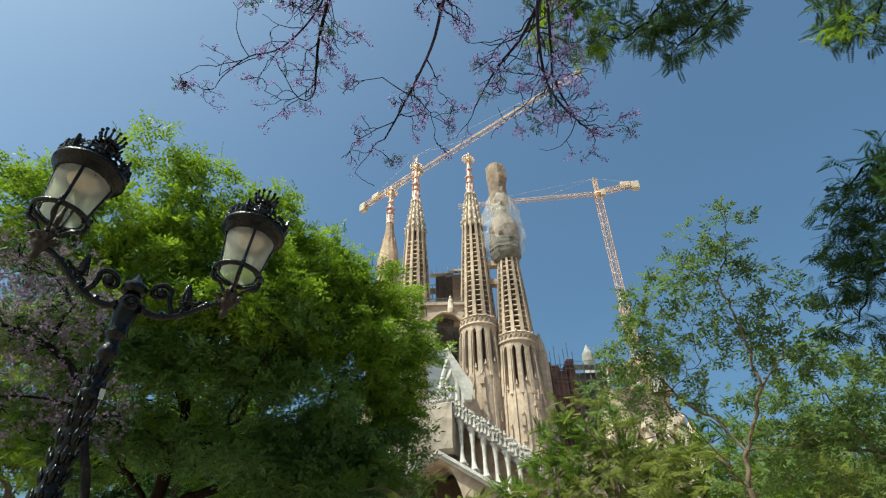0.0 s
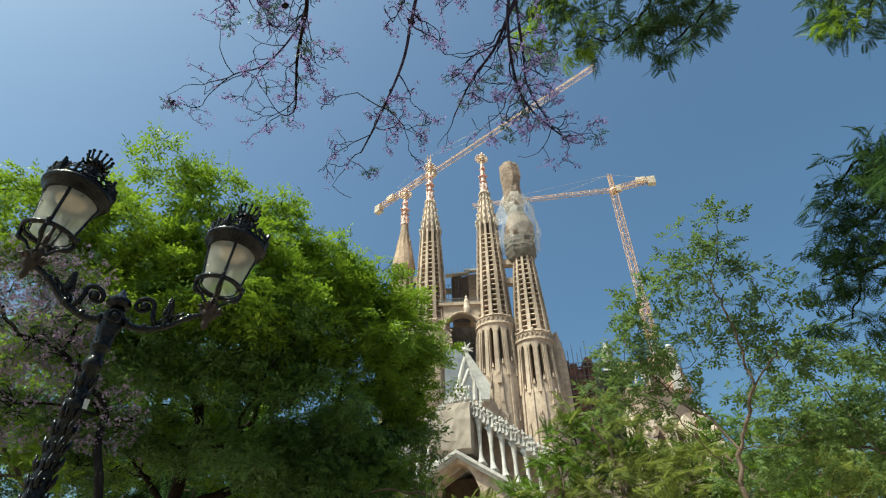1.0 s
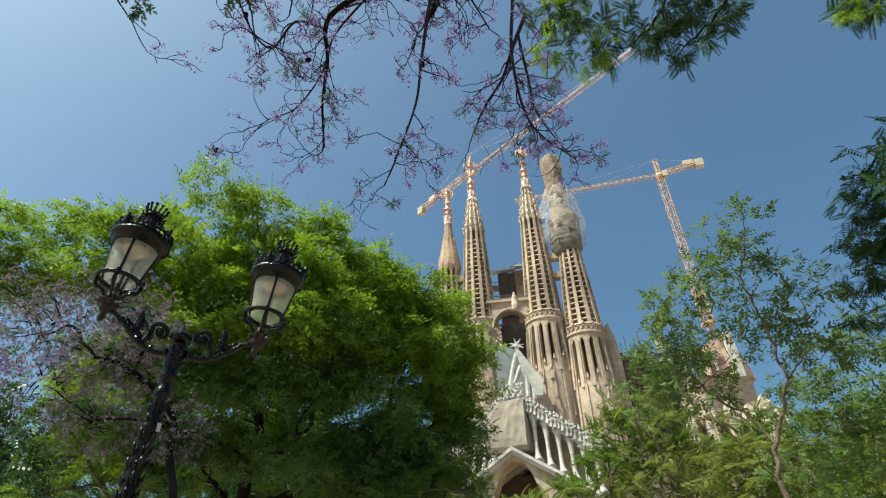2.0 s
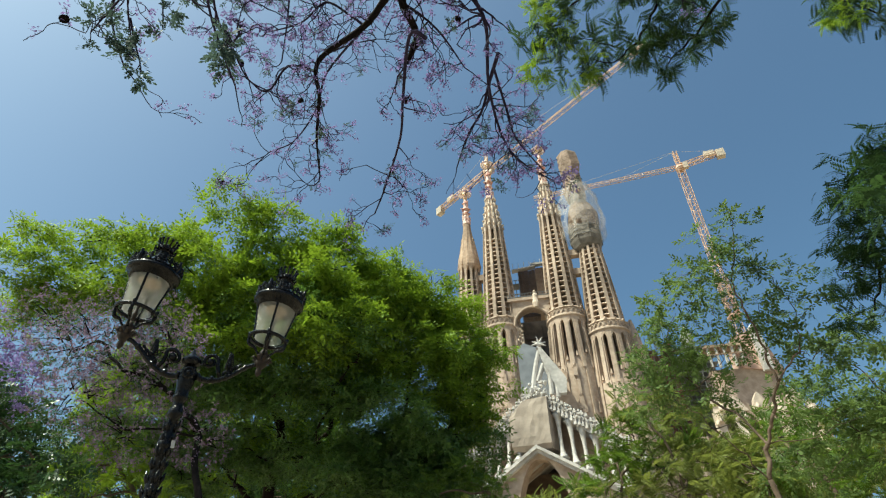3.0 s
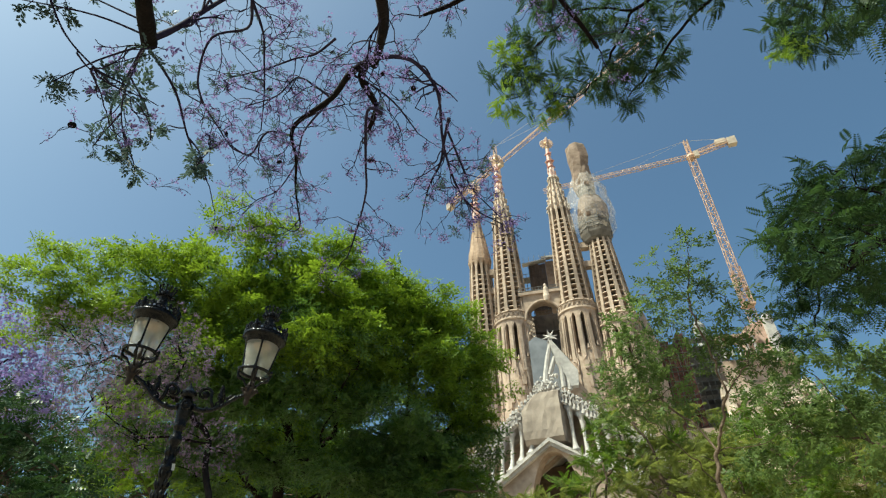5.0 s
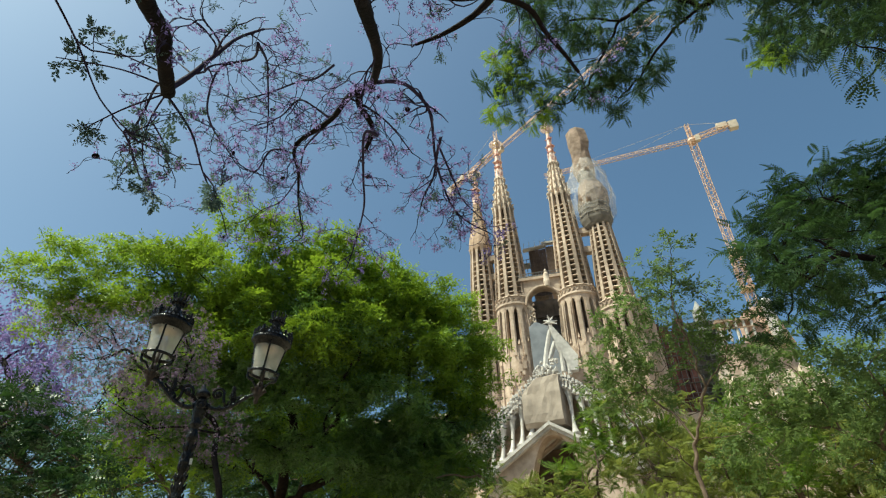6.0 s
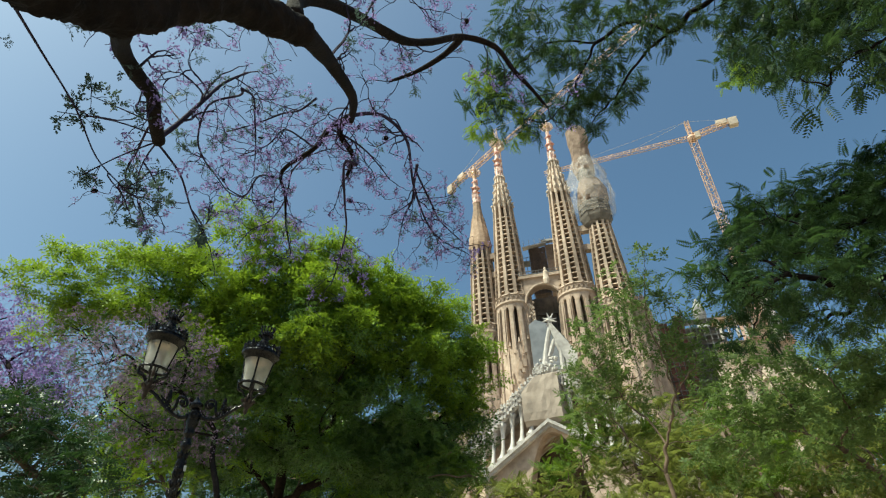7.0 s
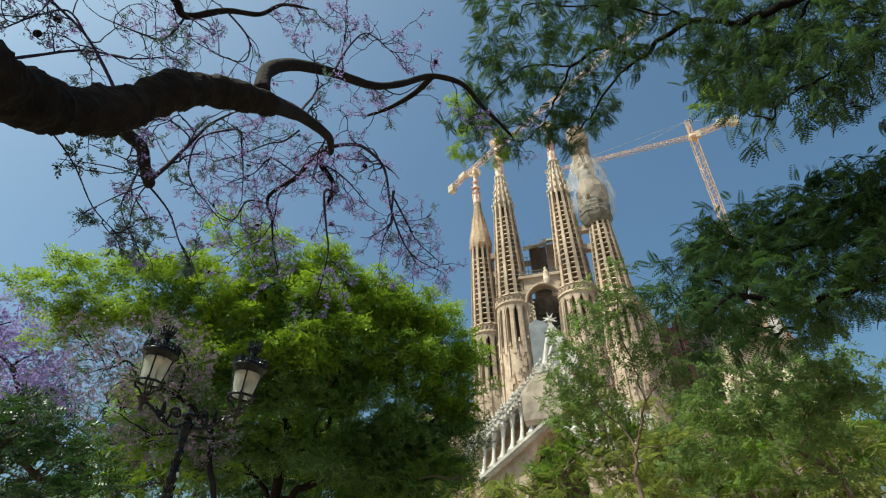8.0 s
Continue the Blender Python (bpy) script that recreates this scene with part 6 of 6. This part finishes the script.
branch([(1.14, -0.89, 4.05), (1.07, -0.78, 4.41), (1.10, -0.52, 4.77), (1.17, -0.03, 5.23), (1.34, 0.50, 5.60), (1.53, 0.82, 5.93), (1.80, 1.13, 6.32), (2.11, 1.34, 6.32), (2.26, 1.61, 6.23), (2.42, 1.85, 6.15), (2.55, 2.07, 6.08)], 0.055, 0.018, 12)
branch([(1.80, 1.11, 6.30), (1.57, 1.21, 6.20), (1.24, 1.31, 6.16), (0.94, 1.36, 6.16)], 0.04, 0.015, 8)
branch([(1.17, -0.84, 4.00), (1.07, -0.45, 4.36), (0.956, -0.01, 4.74), (0.74, 0.85, 5.38), (0.36, 1.66, 5.98)], 0.066, 0.036, 6)
branch([(0.31, 1.61, 6.00), (0.21, 1.73, 5.90), (0.28, 1.98, 5.76), (0.15, 2.13, 5.59)], 0.045, 0.02, 4)
branch([(0.80, -1.50, 3.32), (0.19, -1.03, 3.95), (-0.04, -0.69, 4.18), (-0.17, -0.43, 4.32), (-0.31, -0.23, 4.35), (-0.52, 0.07, 4.44)], 0.046, 0.05, 3)
branch([(-0.51, 0.06, 4.47), (-0.47, 0.17, 4.74), (-0.40, 0.28, 5.10), (-0.34, 0.39, 5.42), (-0.23, 0.53, 5.69)], 0.024, 0.01, 8)
branch([(0.35, 1.56, 5.93), (0.10, 1.69, 5.98), (-0.19, 1.91, 5.94), (-0.64, 2.10, 5.92), (-0.77, 2.22, 5.85), (-0.82, 2.46, 5.77), (-0.97, 2.82, 5.61), (-1.04, 3.15, 5.40)], 0.038, 0.008, 16)
branch([(-0.77, 2.22, 5.85), (-1.01, 2.12, 5.87), (-1.23, 2.22, 5.68), (-1.34, 2.06, 5.67)], 0.014, 0.007, 8)
branch([(0.40, 1.85, 5.48), (0.26, 1.81, 5.51), (0.08, 2.30, 5.35), (-0.03, 2.64, 5.22), (-0.26, 3.00, 5.00), (-0.42, 3.18, 4.80)], 0.018, 0.006, 14)
branch([(0.91, 2.50, 5.79), (0.99, 2.94, 5.60), (1.04, 3.18, 5.50), (1.26, 3.48, 5.33)], 0.014, 0.006, 10)
branch([(-0.64, 0.99, 5.99), (-0.95, 0.94, 5.88), (-1.20, 1.18, 5.70), (-1.29, 1.44, 5.64), (-1.29, 1.71, 5.60), (-1.28, 1.98, 5.56), (-1.15, 2.15, 5.57)], 0.013, 0.006, 8, root=(-0.14, 0.39, 5.28))
branch([(-0.59, 1.15, 6.12), (-0.70, 1.40, 6.06), (-0.84, 1.70, 5.96), (-1.02, 2.02, 5.81)], 0.013, 0.006, 8, root=(-0.14, 0.39, 5.28))
branch([(0.41, -1.68, 3.35), (-0.22, -1.12, 3.92), (-0.44, -0.68, 4.01), (-0.42, -0.44, 3.80), (-0.28, -0.30, 3.63)], 0.007, 0.004, 5)
branch([(-0.54, 0.06, 4.44), (-0.51, 0.36, 4.34), (-0.55, 0.63, 4.18), (-0.54, 0.90, 4.02)], 0.01, 0.005, 3)
branch([(-0.99, -1.16, 4.71), (-0.91, -0.97, 4.99), (-0.76, -0.74, 5.29), (-0.64, -0.44, 5.51), (-0.42, -0.25, 5.70)], 0.014, 0.006, 9)
branch([(-0.46, -0.48, 4.80), (-0.52, -0.66, 5.02), (-0.60, -0.90, 5.24), (-0.68, -1.19, 5.31), (-0.66, -1.46, 5.31)], 0.016, 0.008, 9)
branch([(-0.05, -1.13, 5.75), (-0.11, -0.66, 5.87), (-0.13, -0.48, 5.89), (0.10, -0.28, 6.17), (0.29, -0.04, 6.38), (0.45, 0.07, 6.64), (0.62, 0.29, 6.82)], 0.045, 0.012, 10)
branch([(-1.19, 0.55, 5.26), (-1.41, 0.70, 5.11), (-1.59, 0.82, 4.99), (-1.67, 0.98, 4.92), (-1.71, 1.18, 4.83)], 0.013, 0.006, 4, root=(-0.53, 0.07, 4.44))
branch([(0.10, 1.69, 5.98), (0.33, 1.85, 5.87), (0.50, 2.00, 5.73), (0.66, 2.23, 5.52)], 0.014, 0.006, 12)
branch([(-0.19, 1.91, 5.94), (-0.33, 1.84, 6.07), (-0.53, 1.75, 6.18), (-0.77, 1.82, 6.05), (-1.08, 1.78, 5.93)], 0.014, 0.006, 14)
branch([(-0.64, 2.10, 5.92), (-0.40, 2.16, 6.09), (-0.19, 2.24, 6.22)], 0.01, 0.005, 10)
branch([(0.01, 1.46, 6.26), (-0.25, 1.57, 6.25), (-0.48, 1.59, 6.28), (-0.79, 1.57, 6.18), (-1.13, 1.50, 6.06)], 0.014, 0.006, 14)
branch([(-0.13, -0.48, 5.89), (-0.35, -0.42, 5.71), (-0.52, -0.52, 5.72), (-0.69, -0.67, 5.74)], 0.012, 0.006, 10)
branch([(0.10, -0.28, 6.17), (0.20, -0.00, 6.06), (0.07, 0.15, 5.95), (-0.16, 0.00, 5.97)], 0.01, 0.005, 8)
branch([(-0.60, -0.90, 5.24), (-0.62, -1.08, 5.30), (-0.81, -1.16, 5.18), (-0.97, -1.20, 5.05)], 0.01, 0.005, 10)
branch([(1.17, -0.03, 5.23), (1.21, 0.18, 5.86), (1.30, 0.37, 6.26), (1.44, 0.68, 6.33)], 0.012, 0.005, 10)
branch([(-0.81, 2.52, 6.23), (-1.05, 2.86, 6.10), (-1.40, 3.12, 5.96), (-1.70, 3.16, 5.89), (-1.92, 3.26, 5.79)], 0.012, 0.005, 12, root=(-0.22, 1.95, 5.95))
branch([(0.97, 2.30, 5.74), (0.86, 2.57, 5.73), (0.73, 2.92, 5.71), (0.55, 3.17, 5.68), (0.36, 3.55, 5.59)], 0.02, 0.006, 12)
branch([(0.31, 1.60, 6.02), (0.59, 1.71, 6.11), (0.76, 1.86, 6.11), (0.89, 2.16, 6.00), (0.84, 2.60, 5.70), (0.90, 2.98, 5.39), (1.04, 3.19, 5.22), (1.30, 3.39, 5.11)], 0.026, 0.006, 24)
# bare shoots that end in bunches of young feathered leaves
SHOOTS = [
    [(-0.53, 0.07, 4.44), (-0.85, 0.30, 4.50), (-1.05, 0.50, 4.42), (-1.16, 0.79, 4.24)],
    [(-0.95, 0.40, 4.47), (-1.10, 0.50, 4.62), (-1.19, 0.51, 4.74)],
    [(-1.05, 0.50, 4.42), (-1.20, 0.56, 4.34), (-1.30, 0.60, 4.25)],
    [(-1.10, 0.62, 4.36), (-1.18, 0.78, 4.36), (-1.20, 0.88, 4.31)],
    [(-0.85, 0.30, 4.50), (-0.84, 0.50, 4.40), (-0.91, 0.66, 4.34)],
    [(-0.53, 0.07, 4.44), (-0.80, 0.02, 4.30), (-1.10, 0.02, 4.17)],
    [(-0.50, 0.03, 4.45), (-0.75, -0.15, 4.50), (-1.11, -0.33, 4.52)],
    [(-0.45, 0.00, 4.50), (-0.70, -0.12, 4.62), (-0.92, -0.28, 4.69)],
    [(-0.47, 0.17, 4.74), (-0.75, 0.30, 5.10), (-1.00, 0.44, 5.43)],
    [(-0.55, 0.63, 4.18), (-0.45, 0.64, 4.05), (-0.36, 0.61, 3.90)],
    [(-0.54, 0.90, 4.02), (-0.58, 0.90, 4.10), (-0.60, 0.84, 4.20)],
    [(-0.28, -0.30, 3.63), (-0.30, -0.20, 3.70), (-0.31, -0.12, 3.75)],
    [(-1.29, 1.44, 5.64), (-1.36, 1.30, 5.62), (-1.42, 1.13, 5.64)],
]
bunches = []
for line in SHOOTS:
    g = Geo()
    pts = smooth([Vector(p) for p in line], 5)
    g.tube(pts, [0.0078 - 0.0042 * i / (len(pts) - 1) for i in range(len(pts))], 5)
    for k in range(5):
        a = pts[-1 - rnd.randrange(0, 4)]
        b = a + Vector((rnd.gauss(0, 1), rnd.gauss(0, 1), rnd.gauss(0, 0.8))).normalized() * rnd.uniform(0.05, 0.12)
        g.tube([a, a.lerp(b, 0.5) + Vector((0, 0, 0.012)), b], [0.0034, 0.003, 0.0022], 3)
        bunches.append((b, (b - a).normalized()))
    part("branch", g, TWIG, overhead, shade=True)
# unseen crown above and behind the walk, added to shade the limb
crown = [(-3.2 + rnd.uniform(-2.4, 2.2), -3.2 + rnd.uniform(-2.6, 1.6), rnd.uniform(6.2, 8.8), rnd.uniform(0.9, 1.4), rnd.uniform(0.6, 0.9)) for k in range(14)]
top_twigs = Geo()
arr = grow_crown(crown, rng, rnd, FERN, top_twigs, sprays=26, per_spray=7, size=(0.36, 0.55))
part("crown", quads("crown", arr, 4, LEAF_OLIVE), LEAF_OLIVE, overhead, kind="stuff")
part("twig_work", top_twigs, BARK_DARK, overhead, kind="stuff")
for b in crown:
    g = Geo()
    g.tube(smooth(bent((-0.8, -4.1, 1.9 + rnd.uniform(0, 0.5)), b[:3], rnd, 5, 0.08), 3), [0.08 - 0.0042 * i for i in range(16)], 7)
    part("branch", g, BARK_DARK, overhead, shade=True)
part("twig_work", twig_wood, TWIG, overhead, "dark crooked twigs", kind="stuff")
at, way, rank = np.array([tuple(t[0]) for t in tips]), np.array([tuple(t[1]) for t in tips]), np.array([t[2] for t in tips])
draw = rng.random(len(at))
near = (at[:, 1] < 1.4) & (at[:, 0] < -0.2)
tufted = (rank == 1) & (draw < np.where(near, 0.22, 0.14))
blooming = ~tufted & (draw > np.where(near, 0.55, 0.38))
pl = np.repeat(at[blooming], 4, 0) + rng.normal(0, 0.019, (4 * blooming.sum(), 3))
arr = spread([tuft_shape(7, 31), tuft_shape(6, 32)], pl, unit(rng, len(pl)), rng.uniform(0.026, 0.056, len(pl)), rng)
part("blossom", quads("blossom", arr, 4, PETAL), PETAL, overhead, "small lilac blossoms", kind="stuff")
for p, d, depth in tips[20::190]:
    g = Geo()
    g.lathe(0, 0, [(-0.011, 0.008), (-0.006, 0.026), (0, 0.032), (0.006, 0.026), (0.011, 0.008)], 10)
    turn = Euler((rnd.uniform(-1, 1), rnd.uniform(-1, 1), 0)).to_matrix()
    g.v = [tuple(turn @ Vector(q) + p) for q in g.v]
    part("seed_pod", g, BARK_DARK, overhead, "flat round dark seed pod", True)
leafing = at[tufted]
pl = np.repeat(leafing, 11, 0) + rng.normal(0, 0.024, (11 * len(leafing), 3))
arr = spread(LEAFY, pl, np.repeat(way[tufted], 11, 0) * 0.3 + unit(rng, len(pl)), np.repeat(rng.uniform(0.6, 1.2, len(leafing)), 11) * rng.uniform(0.05, 0.085, len(pl)), rng)
pl = np.repeat(np.array([tuple(b[0]) for b in bunches]), 6, 0) + rng.normal(0, 0.013, (6 * len(bunches), 3))
ways = np.repeat(np.array([tuple(b[1]) for b in bunches]), 6, 0) * 0.6 + unit(rng, len(pl))
arr = np.concatenate([arr, spread([sprig_shape(9, 21, 0.36, 0.27), sprig_shape(9, 22, 0.34, 0.28, 0.5)], pl, ways, rng.uniform(0.055, 0.095, len(pl)), rng)])
part("leaves", quads("leaves", arr, 4, LEAF_GREY), LEAF_GREY, overhead, "small grey-green young leaves", kind="stuff")
